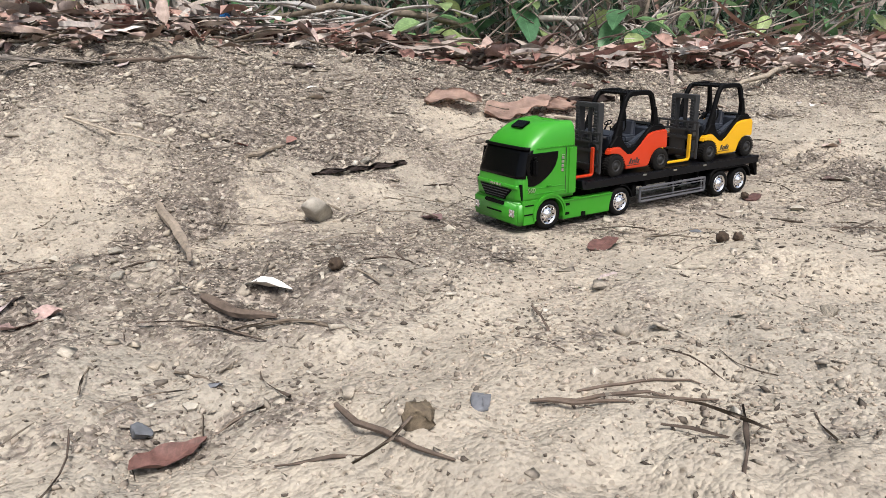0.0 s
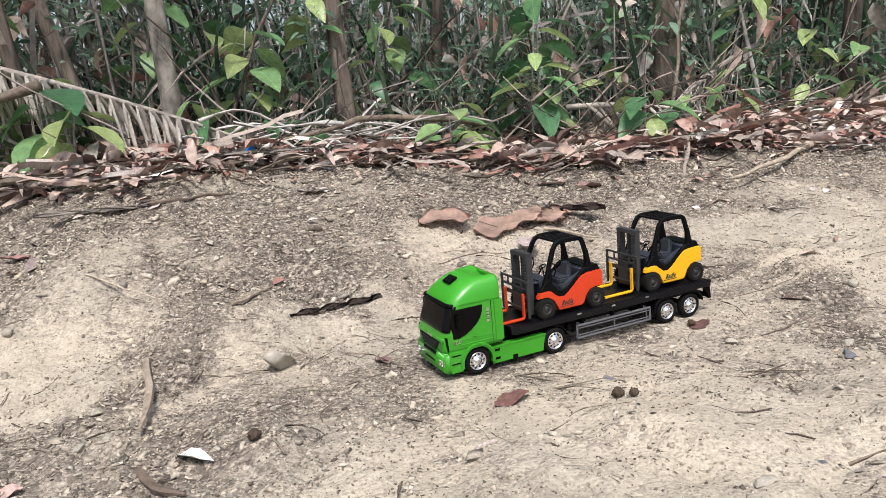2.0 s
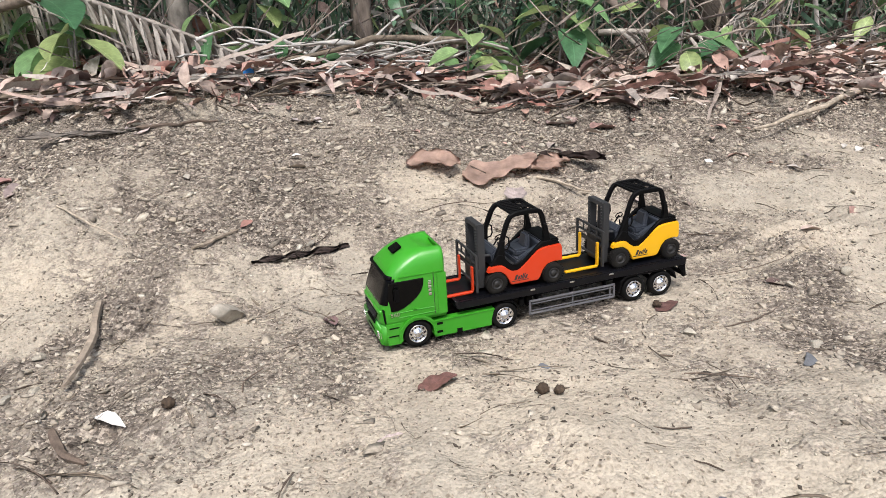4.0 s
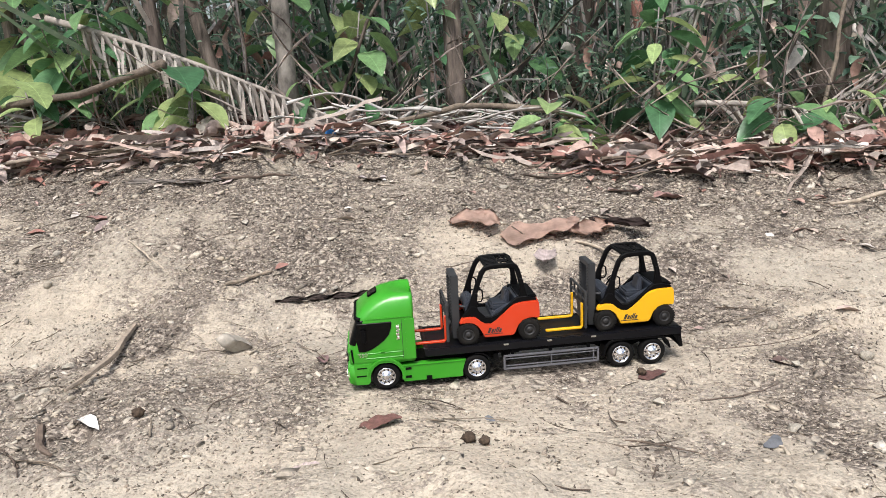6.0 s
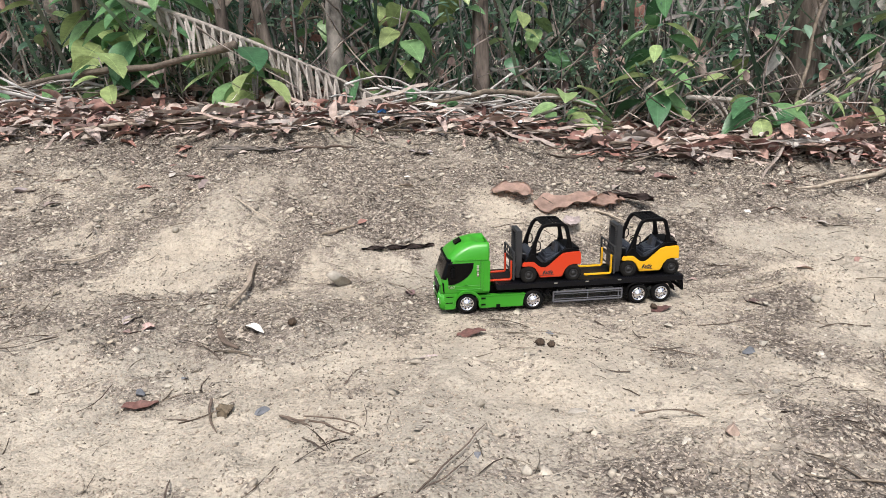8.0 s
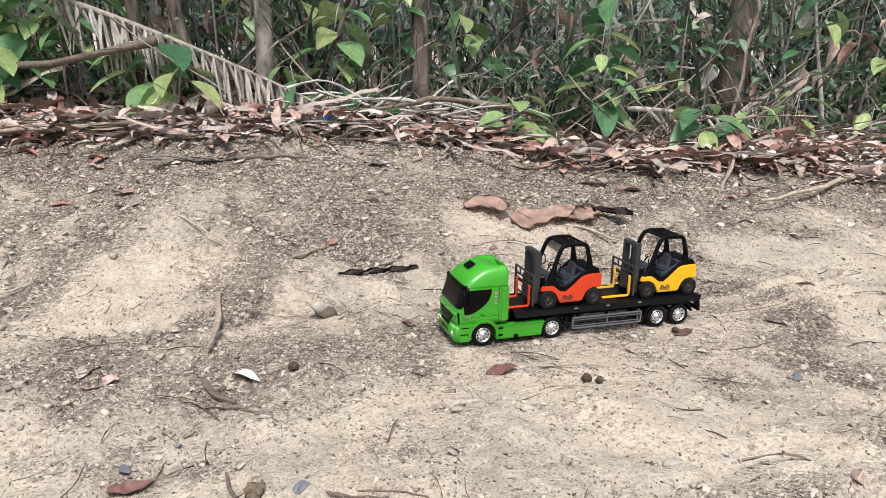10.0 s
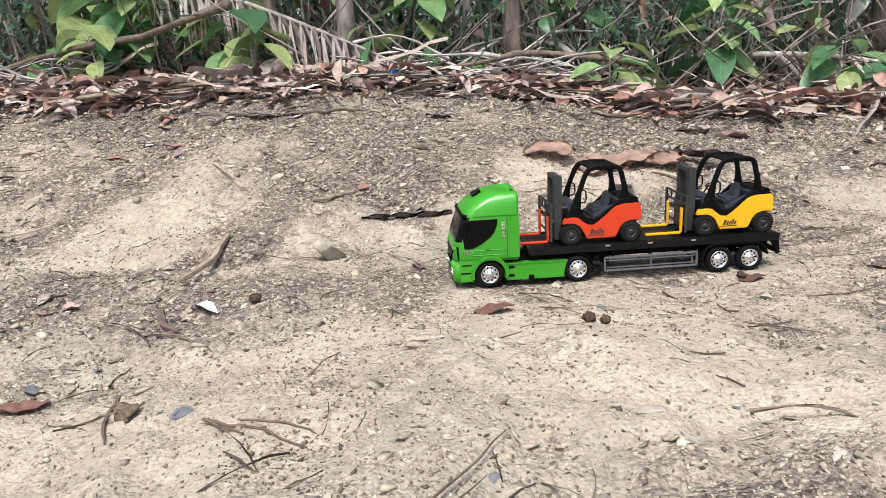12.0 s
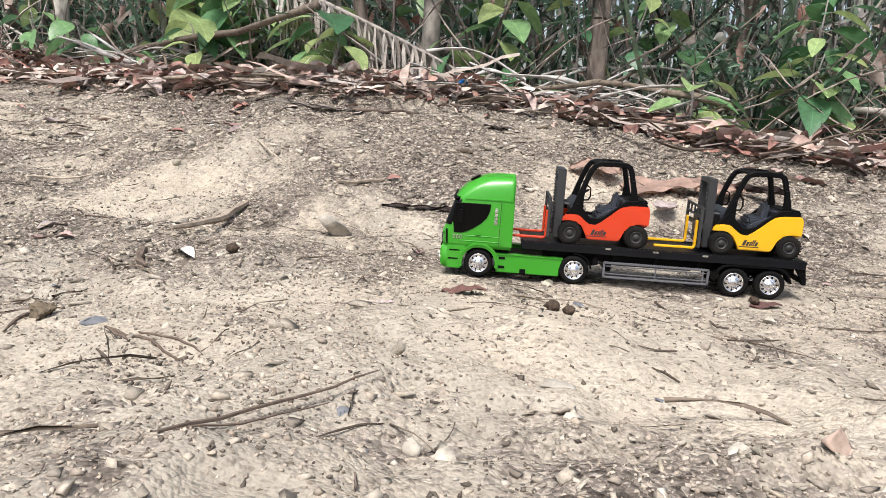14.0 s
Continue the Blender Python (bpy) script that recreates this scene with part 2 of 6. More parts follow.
M_DEADBIG = organic("dead_leaf_single", [(0.108, 0.078, 0.0739), (0.196, 0.105, 0.0918), (0.284, 0.195, 0.174), (0.412, 0.36, 0.342), (0.167, 0.12, 0.112), (0.323, 0.225, 0.199), (0.323, 0.285, 0.28), (0.127, 0.065, 0.0616)], 0.62, "object", scale=6, spread=0.45, veins=0.22)
M_REDLEAF = organic("red_brown_leaf", [(0.085, 0.045, 0.040), (0.125, 0.062, 0.052), (0.165, 0.085, 0.068)], 0.6, "object", scale=7, spread=0.4, veins=0.2)
M_PINKBARK = organic("pink_bark_sheet", [(0.41, 0.275, 0.215), (0.47, 0.335, 0.275)], 0.75, "object", scale=22, spread=0.4, bump=0.8)
M_DARKBARK = organic("dark_bark_strip", [(0.055, 0.038, 0.034), (0.085, 0.06, 0.05)], 0.7, "object", scale=30, spread=0.4, bump=0.8)
M_FROND = organic("dead_frond", [(0.20, 0.175, 0.155), (0.33, 0.30, 0.27), (0.43, 0.39, 0.35), (0.26, 0.225, 0.195)], 0.75, "object", scale=40, spread=0.35)
M_STRAW = organic("dry_straw", [(0.13, 0.105, 0.095), (0.28, 0.23, 0.2), (0.4, 0.34, 0.292), (0.22, 0.18, 0.162), (0.44, 0.385, 0.346)], 0.8, scale=60, spread=0.28)
M_BLEACHED = organic("bleached_brushwood", [(0.26, 0.24, 0.225), (0.42, 0.40, 0.375), (0.55, 0.53, 0.50), (0.34, 0.315, 0.29)], 0.8, scale=40, spread=0.3)
M_TWIG = organic("dead_twig", [(0.06, 0.045, 0.035), (0.12, 0.09, 0.07), (0.20, 0.165, 0.125), (0.09, 0.07, 0.055)], 0.85, scale=80, spread=0.4)
M_STICK = organic("bleached_stick", [(0.12, 0.095, 0.075), (0.28, 0.23, 0.175), (0.40, 0.34, 0.265), (0.18, 0.14, 0.11)], 0.8, "object", scale=60, spread=0.4, bump=0.8)
M_BARK = organic("tree_bark", [(0.06, 0.047, 0.04), (0.115, 0.092, 0.077), (0.19, 0.155, 0.13), (0.085, 0.066, 0.056)], 0.9, "object", scale=38, spread=0.8, bump=1.0, grain=0.16)
M_PALEBARK = organic("pale_bark", [(0.12, 0.105, 0.09), (0.30, 0.275, 0.24), (0.42, 0.40, 0.36)], 0.85, "object", scale=14, spread=0.95, bump=0.8, grain=0.55)
M_STEM = organic("thicket_stem", [(0.045, 0.039, 0.036), (0.17, 0.147, 0.137), (0.33, 0.30, 0.285), (0.13, 0.155, 0.105), (0.52, 0.48, 0.46), (0.25, 0.22, 0.20)], 0.75, scale=30, spread=0.4)
M_PEBBLE = organic("pebble", [(0.15, 0.128, 0.105), (0.29, 0.25, 0.20), (0.40, 0.35, 0.28), (0.22, 0.19, 0.155), (0.47, 0.42, 0.345), (0.36, 0.305, 0.235), (0.52, 0.475, 0.405)], 0.9, scale=160, spread=0.3)
M_CRUMB = organic("soil_crumb", [(0.24, 0.198, 0.155), (0.34, 0.285, 0.225), (0.43, 0.365, 0.295), (0.19, 0.157, 0.125), (0.48, 0.415, 0.34)], 0.95, scale=150, spread=0.3)
M_HUMUS = organic("humus_grain", [(0.05, 0.04, 0.032), (0.11, 0.09, 0.072), (0.18, 0.152, 0.12), (0.075, 0.061, 0.05), (0.14, 0.115, 0.09)], 0.95, scale=150, spread=0.3)
M_ROCK = organic("pale_rock", [(0.34, 0.30, 0.24), (0.44, 0.40, 0.33), (0.28, 0.255, 0.22)], 0.9, "object", scale=70, spread=0.3, bump=0.8)
M_SLATE = organic("blue_grey_slate", [(0.11, 0.115, 0.125), (0.17, 0.175, 0.19)], 0.75, "object", scale=70, spread=0.3)
M_CONE = organic("dark_seed_cone", [(0.045, 0.03, 0.02), (0.07, 0.05, 0.035)], 0.9, "object", scale=200, spread=0.5)
M_CLOD = organic("soil_clod", [(0.14, 0.11, 0.075), (0.18, 0.14, 0.10)], 0.95, "object", scale=120, spread=0.45, bump=1.0)
M_BRICK = organic("brick_shard", [(0.38, 0.27, 0.21), (0.43, 0.33, 0.27)], 0.9, "object", scale=80, spread=0.3)
M_BLUE = plastic("blue_cap_plastic", (0.02, 0.22, 0.62), 0.35)
M_PAPER = plastic("white_scrap", (0.62, 0.66, 0.72), 0.5, grime=0.5)


# ---------------------------------------------------------------- building helpers
def mesh_from(name, verts, faces, material, smooth=False):
    """A mesh out of arrays: verts (n, 3) and faces (m, k), all with k corners."""
    me = bpy.data.meshes.new(name)
    verts, faces = np.asarray(verts, dtype=np.float32), np.asarray(faces, dtype=np.int32)
    me.vertices.add(len(verts))
    me.vertices.foreach_set("co", verts.ravel())
    m, k = faces.shape
    me.loops.add(m * k)
    me.loops.foreach_set("vertex_index", faces.ravel())
    me.polygons.add(m)
    me.polygons.foreach_set("loop_start", np.arange(0, m * k, k, dtype=np.int32))
    if smooth:
        me.polygons.foreach_set("use_smooth", np.ones(m, dtype=bool))
    me.update(calc_edges=True)
    me.validate()
    me.materials.append(material)
    return me


def bm_mesh(name, bm, material, smooth=False):
    me = bpy.data.meshes.new(name)
    bmesh.ops.recalc_face_normals(bm, faces=bm.faces)
    if smooth:
        for f in bm.faces:
            f.smooth = True
    bm.to_mesh(me)
    bm.free()
    me.materials.append(material)
    return me


def part(name, bm, material, parent=None, label="", smooth=False):
    """One mesh object out of a bmesh (or a ready mesh), under its thing."""
    me = bm if isinstance(bm, bpy.types.Mesh) else bm_mesh(name, bm, material, smooth)
    ob = new(name, me)
    if parent is not None:
        ob.parent = parent
    if label:
        ob["label"] = label
    return ob


def thing(name, label, category, at=None, group="", kind=""):
    ob = new(name)
    ob.empty_display_size = 0.02
    if at is not None:
        ob.matrix_world = at
    return tagged(ob, label, category, group, kind)


def add_box(bm, c, s, bevel=0.0, seg=2, rot=None, taper=None):
    """A bevelled box at centre c of size s. taper: (x, y) factors of the top face."""
    m = Matrix.Translation(c) @ (rot or Matrix()) @ Matrix.Diagonal((*s, 1))
    vs = bmesh.ops.create_cube(bm, size=1)["verts"]
    if taper:
        for v in vs:
            if v.co.z > 0:
                v.co.x *= taper[0]
                v.co.y *= taper[1]
    bmesh.ops.transform(bm, matrix=m, verts=vs)
    if bevel:
        es = list({e for v in vs for e in v.link_edges})
        bmesh.ops.bevel(bm, geom=es, offset=bevel, segments=seg, affect="EDGES", clamp_overlap=True)
    return bm


def box(c, s, bevel=0.0, seg=2, rot=None, taper=None):
    return add_box(bmesh.new(), c, s, bevel, seg, rot, taper)


def add_cyl(bm, c, r, depth, axis="Y", seg=32, r2=None, bevel=0.0):
    rot = {"X": Matrix.Rotation(math.pi / 2, 4, "Y"), "Y": Matrix.Rotation(math.pi / 2, 4, "X"), "Z": Matrix()}[axis]
    vs = bmesh.ops.create_cone(bm, cap_ends=True, segments=seg, radius1=r, radius2=r if r2 is None else r2, depth=depth)["verts"]
    if bevel:
        es = [e for e in {e for v in vs for e in v.link_edges} if any(len(f.verts) > 4 for f in e.link_faces)]
        vs = list({v for f in bmesh.ops.bevel(bm, geom=es, offset=bevel, segments=2, affect="EDGES", clamp_overlap=True)["faces"] for v in f.verts} | {v for v in vs if v.is_valid})
    bmesh.ops.transform(bm, matrix=Matrix.Translation(c) @ rot, verts=[v for v in vs if v.is_valid])
    return bm


def prism(pts, y0, y1, bevel=0.0, seg=2):
    """A side outline (x, z) extruded from y0 to y1."""
    bm = bmesh.new()
    a = [bm.verts.new((x, y0, z)) for x, z in pts]
    b = [bm.verts.new((x, y1, z)) for x, z in pts]
    bm.faces.new(a)
    bm.faces.new(b[::-1])
    k = len(pts)
    for i in range(k):
        bm.faces.new((a[i], b[i], b[(i + 1) % k], a[(i + 1) % k]))
    if bevel:
        bmesh.ops.bevel(bm, geom=bm.edges[:], offset=bevel, segments=seg, affect="EDGES", clamp_overlap=True)
    return bm


def lathe(profile, seg=40, axis_y=0.0):
    """A ring of profile points (radius, y) turned about the y axis."""
    bm = bmesh.new()
    rings = []
    for i in range(seg):
        a = 2 * math.pi * i / seg
        rings.append([bm.verts.new((r * math.cos(a), y + axis_y, r * math.sin(a))) for r, y in profile])
    for i in range(seg):
        p, q = rings[i], rings[(i + 1) % seg]
        for j in range(len(profile) - 1):
            bm.faces.new((p[j], q[j], q[j + 1], p[j + 1]))
    bmesh.ops.remove_doubles(bm, verts=bm.verts[:], dist=1e-6)
    return bm


def rod(path, r, sides=8):
    """A round bar along a path of points; r one radius or one for each point."""
    pts = [Vector(p) for p in path]
    rs = [r] * len(pts) if isinstance(r, (int, float)) else r
    verts, faces = [], []
    for i, p in enumerate(pts):
        d = (pts[min(i + 1, len(pts) - 1)] - pts[max(i - 1, 0)]).normalized()
        u = d.orthogonal().normalized() if i == 0 else (u - d * u.dot(d)).normalized()
        w = d.cross(u)
        for j in range(sides):
            a = 2 * math.pi * j / sides
            verts.append(p + (u * math.cos(a) + w * math.sin(a)) * rs[i])
    for i in range(len(pts) - 1):
        for j in range(sides):
            a, b = i * sides + j, i * sides + (j + 1) % sides
            faces.append((a, b, b + sides, a + sides))
    return verts, faces


def rod_bm(path, r, sides=8, bm=None):
    bm = bm or bmesh.new()
    v, f = rod(path, r, sides)
    vs = [bm.verts.new(p) for p in v]
    for q in f:
        bm.faces.new([vs[i] for i in q])
    bm.faces.new(vs[:sides][::-1])
    bm.faces.new(vs[-sides:])
    return bm


def square_bar(path, w, h, bm=None):
    """A flat-sided bar along a path in the x-z plane: w across y, h within the plane."""
    bm = bm or bmesh.new()
    pts = [Vector(p) for p in path]
    rows = []
    for i, p in enumerate(pts):
        d = (pts[min(i + 1, len(pts) - 1)] - pts[max(i - 1, 0)]).normalized()
        nrm = Vector((-d.z, 0, d.x))
        rows.append([bm.verts.new(p + nrm * (h / 2) * a + Vector((0, w / 2 * b, 0))) for a, b in ((1, -1), (1, 1), (-1, 1), (-1, -1))])
    for p, q in zip(rows, rows[1:]):
        for j in range(4):
            bm.faces.new((p[j], p[(j + 1) % 4], q[(j + 1) % 4], q[j]))
    bm.faces.new(rows[0])
    bm.faces.new(rows[-1][::-1])
    return bm


# many pieces at once
RNG = np.random.default_rng(7)


def rotations(yaw, pitch, roll):
    cy, sy, cp, sp, cr, sr = np.cos(yaw), np.sin(yaw), np.cos(pitch), np.sin(pitch), np.cos(roll), np.sin(roll)
    o = np.zeros_like(yaw)
    rz = np.stack([np.stack([cy, -sy, o], -1), np.stack([sy, cy, o], -1), np.stack([o, o, o + 1], -1)], -2)
    ry = np.stack([np.stack([cp, o, sp], -1), np.stack([o, o + 1, o], -1), np.stack([-sp, o, cp], -1)], -2)
    rx = np.stack([np.stack([o + 1, o, o], -1), np.stack([o, cr, -sr], -1), np.stack([o, sr, cr], -1)], -2)
    return rz @ ry @ rx


def leaf_shape(rows=5, width=0.45, fold=0.12, droop=0.25, tip=0.8):
    """A leaf along +x, 1 long, folded at the midrib and drooping towards its tip."""
    v = []
    for i in range(rows + 1):
        s = i / rows
        w = width * 0.5 * (math.sin(math.pi * min(s ** tip, 1.0)) ** 0.8 if 0 < s < 1 else 0.03)
        z = -droop * s * s
        v += [(s, -w, z + fold * w * 2), (s, 0, z), (s, w, z + fold * w * 2)]
    f = []
    for i in range(rows):
        for j in range(2):
            a = i * 3 + j
            f.append((a, a + 1, a + 4, a + 3))
    return np.array(v), np.array(f)


def strip_shape(rows=5, width=0.06, droop=0.3, curl=0.02):
    v = []
    for i in range(rows + 1):
        s = i / rows
        w = width * 0.5 * (1 - 0.7 * abs(s - 0.4))
        v += [(s, -w, -droop * s * s + curl * math.sin(9 * s)), (s, w, -droop * s * s + curl * math.cos(7 * s))]
    f = [(i * 2, i * 2 + 1, i * 2 + 3, i * 2 + 2) for i in range(rows)]
    return np.array(v), np.array(f)


def twig_shape(rows=4, r=0.02, bend=0.12, sides=4):
    v, f = [], []
    for i in range(rows + 1):
        s = i / rows
        c = (s, bend * math.sin(3.4 * s), bend * 0.4 * math.sin(5 * s + 1))
        rr = r * (1 - 0.6 * s)
        for j in range(sides):
            a = 2 * math.pi * j / sides
            v.append((c[0], c[1] + rr * math.cos(a), c[2] + rr * math.sin(a)))
    for i in range(rows):
        for j in range(sides):
            a, b = i * sides + j, i * sides + (j + 1) % sides
            f.append((a, b, b + sides, a + sides))
    return np.array(v), np.array(f)


def scatter(name, shape, pos, size, yaw, pitch, roll, material, label="", category="", jitter=0.0, parent=None, squash=None, smooth=True):
    """Many like pieces joined into one mesh of kind stuff."""
    v, f = shape
    k = len(pos)
    r = rotations(yaw, pitch, roll)
    local = np.repeat(v[None], k, 0)
    if jitter:
        local = local + RNG.normal(0, jitter, local.shape)
    if squash is not None:
        local = local * squash[:, None, :]
    out = np.einsum("kij,kvj->kvi", r, local) * np.asarray(size)[:, None, None] + pos[:, None, :]
    faces = (f[None] + (np.arange(k) * len(v))[:, None, None]).reshape(-1, f.shape[1])
    ob = new(name, mesh_from(name, out.reshape(-1, 3), faces, material, smooth))
    if parent is not None:
        ob.parent = parent
        ob["kind"] = "stuff"
        return ob
    return tagged(ob, label, category, kind="stuff")


def ico(sub=1):
    bm = bmesh.new()
    bmesh.ops.create_icosphere(bm, subdivisions=sub, radius=1)
    v = np.array([p.co[:] for p in bm.verts])
    f = np.array([[q.index for q in t.verts] for t in bm.faces])
    bm.free()
    return v, f


def chip():
    """A rough eight-cornered chip of stone."""
    v = np.array([(x, y, z) for x in (-0.7, 0.7) for y in (-0.7, 0.7) for z in (-0.7, 0.7)])
    f = np.array([(0, 1, 3), (0, 3, 2), (4, 6, 7), (4, 7, 5), (0, 4, 5), (0, 5, 1), (2, 3, 7), (2, 7, 6), (0, 2, 6), (0, 6, 4), (1, 5, 7), (1, 7, 3)])
    return v, f


def grain_shape():
    v = np.array([(1, 0, 0), (-1, 0, 0), (0, 1, 0), (0, -1, 0), (0, 0, 1), (0, 0, -1)], float)
    f = np.array([(0, 2, 4), (2, 1, 4), (1, 3, 4), (3, 0, 4), (2, 0, 5), (1, 2, 5), (3, 1, 5), (0, 3, 5)])
    return v, f


# ---------------------------------------------------------------- ground
def smooth01(a, b, x):
    t = np.clip((x - a) / (b - a), 0, 1)  # a may lie above b: then it falls
    return t * t * (3 - 2 * t)


LATTICE = np.random.default_rng(3).random((64, 64))


def value_noise(x, y, s):
    x, y = np.asarray(x, float) * s, np.asarray(y, float) * s
    xi, yi = np.floor(x).astype(int), np.floor(y).astype(int)
    fx, fy = x - xi, y - yi
    fx, fy = fx * fx * (3 - 2 * fx), fy * fy * (3 - 2 * fy)
    a, b = LATTICE[xi % 64, yi % 64], LATTICE[(xi + 1) % 64, yi % 64]
    c, d = LATTICE[xi % 64, (yi + 1) % 64], LATTICE[(xi + 1) % 64, (yi + 1) % 64]
    return (a * (1 - fx) + b * fx) * (1 - fy) + (c * (1 - fx) + d * fx) * fy


def litter_line(x):
    """Front edge of the fallen leaves along the track's verge."""
    xc = np.clip(x, -2.6, 2.4)
    return 1.06 - 0.13 * xc - 0.06 * np.clip(xc, 0, 3) + 0.25 * np.clip(-xc - 0.6, 0, 2.5) + 0.07 * np.sin(2.3 * xc + 0.6) + 0.05 * np.sin(6.1 * xc) + 0.022 * np.sin(15.0 * xc + 1.0)


def hedge_line(x):
    xc = np.clip(x, -3.0, 2.6)
    return 1.50 - 0.13 * xc - 0.06 * np.clip(xc, 0, 3) + 0.25 * np.clip(-xc - 0.6, 0, 2.5) + 0.06 * np.sin(3.1 * xc)


def rut(x, y):
    """Two shallow wheel tracks that lead up to the truck from behind and go on before it."""
    yc = 0.05 * np.sin(0.9 * (x - 0.2))
    return np.exp(-((y - yc - 0.16) / 0.10) ** 2) + 0.8 * np.exp(-((y - yc + 0.26) / 0.12) ** 2)


def height(x, y):
    x, y = np.asarray(x, float), np.asarray(y, float)
    ll, hl = litter_line(x), hedge_line(x)
    z = 0.09 * (value_noise(x + 5.2, y + 3.1, 1.1) - 0.5) + 0.045 * (value_noise(x + 9, y, 3.3) - 0.5)
    z = z + 0.020 * (value_noise(x, y + 7, 9.0) - 0.5) + 0.012 * (value_noise(x + 2, y, 23.0) - 0.5) + 0.010 * (value_noise(x + 1, y + 2, 43.0) - 0.5)
    z = z - 0.012 * rut(x, y)
    behind = smooth01(0.52, 0.62, x)
    for side in (-0.045, 0.045):
        line = side + 0.03 * (x - 0.5) ** 2
        z = z - 0.011 * behind * np.exp(-((y - line) / 0.012) ** 2) + 0.006 * behind * np.exp(-((np.abs(y - line) - 0.024) / 0.009) ** 2)
    z = z + 0.035 * np.exp(-(((x - 0.40) / 0.55) ** 2 + ((y - (ll - 0.18)) / 0.30) ** 2))
    z = z + (0.12 + 0.14 * smooth01(1.0, -0.4, x)) * np.clip((y - 0.14) / np.maximum(ll - 0.14, 0.3), 0, 1) ** 1.2 + 0.03 * smooth01(ll - 0.3, hl, y) + 0.06 * smooth01(hl - 0.2, hl + 1.2, y)
    dx, dy = np.maximum(np.abs(x - 0.21) - 0.27, 0), np.maximum(np.abs(y) - 0.055, 0)
    flat = smooth01(0.0, 0.42, np.hypot(dx, dy))
    near = 0.003 * (value_noise(x + 2, y, 23.0) - 0.8) * (1 - flat)
    far = 1 - smooth01(6, 14, np.hypot(x, y))
    return np.minimum(near, 0) + z * flat * far


def soil_value(x, y):
    """0 pale crust, 1 broken dark soil and gravel."""
    ll = litter_line(x)
    wx = x + 0.35 * (value_noise(x + 8, y + 2, 2.6) - 0.5) + 0.10 * (value_noise(x, y + 5, 8.0) - 0.5)
    wy = y + 0.35 * (value_noise(x + 1, y + 9, 2.6) - 0.5) + 0.10 * (value_noise(x + 6, y, 8.0) - 0.5)
    s = 1.25 * (value_noise(wx + 3.7, wy * 1.3 + 1.3, 2.1) - 0.45) + 1.15 * (value_noise(wx * 1.1, wy * 1.5 + 4, 5.2) - 0.5) + 0.5 * (value_noise(wx, wy, 13.0) - 0.5)
    s = s + 0.55 * smooth01(ll - 0.85, ll - 0.05, y) + 0.25 * smooth01(ll, ll + 0.3, y)
    s = s - 0.25 * np.clip(rut(x, y), 0, 1) * (y < 0.6)
    s = s + 0.1 * smooth01(-0.35, -0.75, y)
    worn = (0.12 + 0.5 * value_noise(x + 4, y * 1.4 + 6, 4.1)) * smooth01(0.12, 0.6, x) * smooth01(0.03, 0.16, np.abs(y)) + 0.30 * smooth01(-0.1, 0.25, x) * smooth01(-0.12, -0.4, y)
    s = s + worn * smooth01(-1.4, -0.8, y) * smooth01(2.4, 1.5, x)
    for side in (-0.045, 0.045):
        s = s - 0.6 * smooth01(0.50, 0.58, x) * np.exp(-((y - side - 0.03 * (x - 0.5) ** 2) / 0.026) ** 2)
    near = 1 - smooth01(2.2, 5.0, np.hypot(x, y))
    return np.clip((s + 0.20 + 0.20 * smooth01(0.3, 0.6, y)) * near + 0.22 * (1 - near), 0, 1)


def build_ground():
    def axis(lo, hi, step):
        core = np.arange(lo, hi, step)
        out = step * np.cumsum(1.12 ** np.arange(1, 75))
        out = out[out < 120]
        return np.concatenate([(lo - out)[::-1], core, core[-1] + out])

    xs, ys = axis(-1.9, 2.3, 0.009), axis(-0.95, 2.2, 0.009)
    gx, gy = np.meshgrid(xs, ys, indexing="ij")
    v = np.stack([gx, gy, height(gx, gy)], -1).reshape(-1, 3)
    nx, ny = gx.shape
    idx = np.arange(nx * ny).reshape(nx, ny)
    f = np.stack([idx[:-1, :-1], idx[1:, :-1], idx[1:, 1:], idx[:-1, 1:]], -1).reshape(-1, 4)
    me = mesh_from("ground", v, f, M_DIRT, True)
    at = me.attributes.new("soil", "FLOAT", "POINT")
    at.data.foreach_set("value", soil_value(v[:, 0], v[:, 1]).astype(np.float32))
    return tagged(new("ground", me), "dry pale clay track with gravel and dark soil patches", "ground", kind="structure")


build_ground()


def ground_z(x, y):
    return float(height(np.array([x]), np.array([y]))[0])


# ---------------------------------------------------------------- toy truck
def ring(xf, xb, hw, rf, rb, z, seg=5):
    """A rounded oblong at height z: front corners of radius rf, rear ones of rb. It starts at the middle of the rear."""
    pts = []
    for cx, cy, r, a0 in ((xb - rb, hw - rb, rb, 0), (xf + rf, hw - rf, rf, 90), (xf + rf, -hw + rf, rf, 180), (xb - rb, -hw + rb, rb, 270)):
        for i in range(seg + 1):
            a = radians(a0 + 90 * i / seg)
            pts.append((cx + r * math.cos(a), cy + r * math.sin(a), z))
    return pts


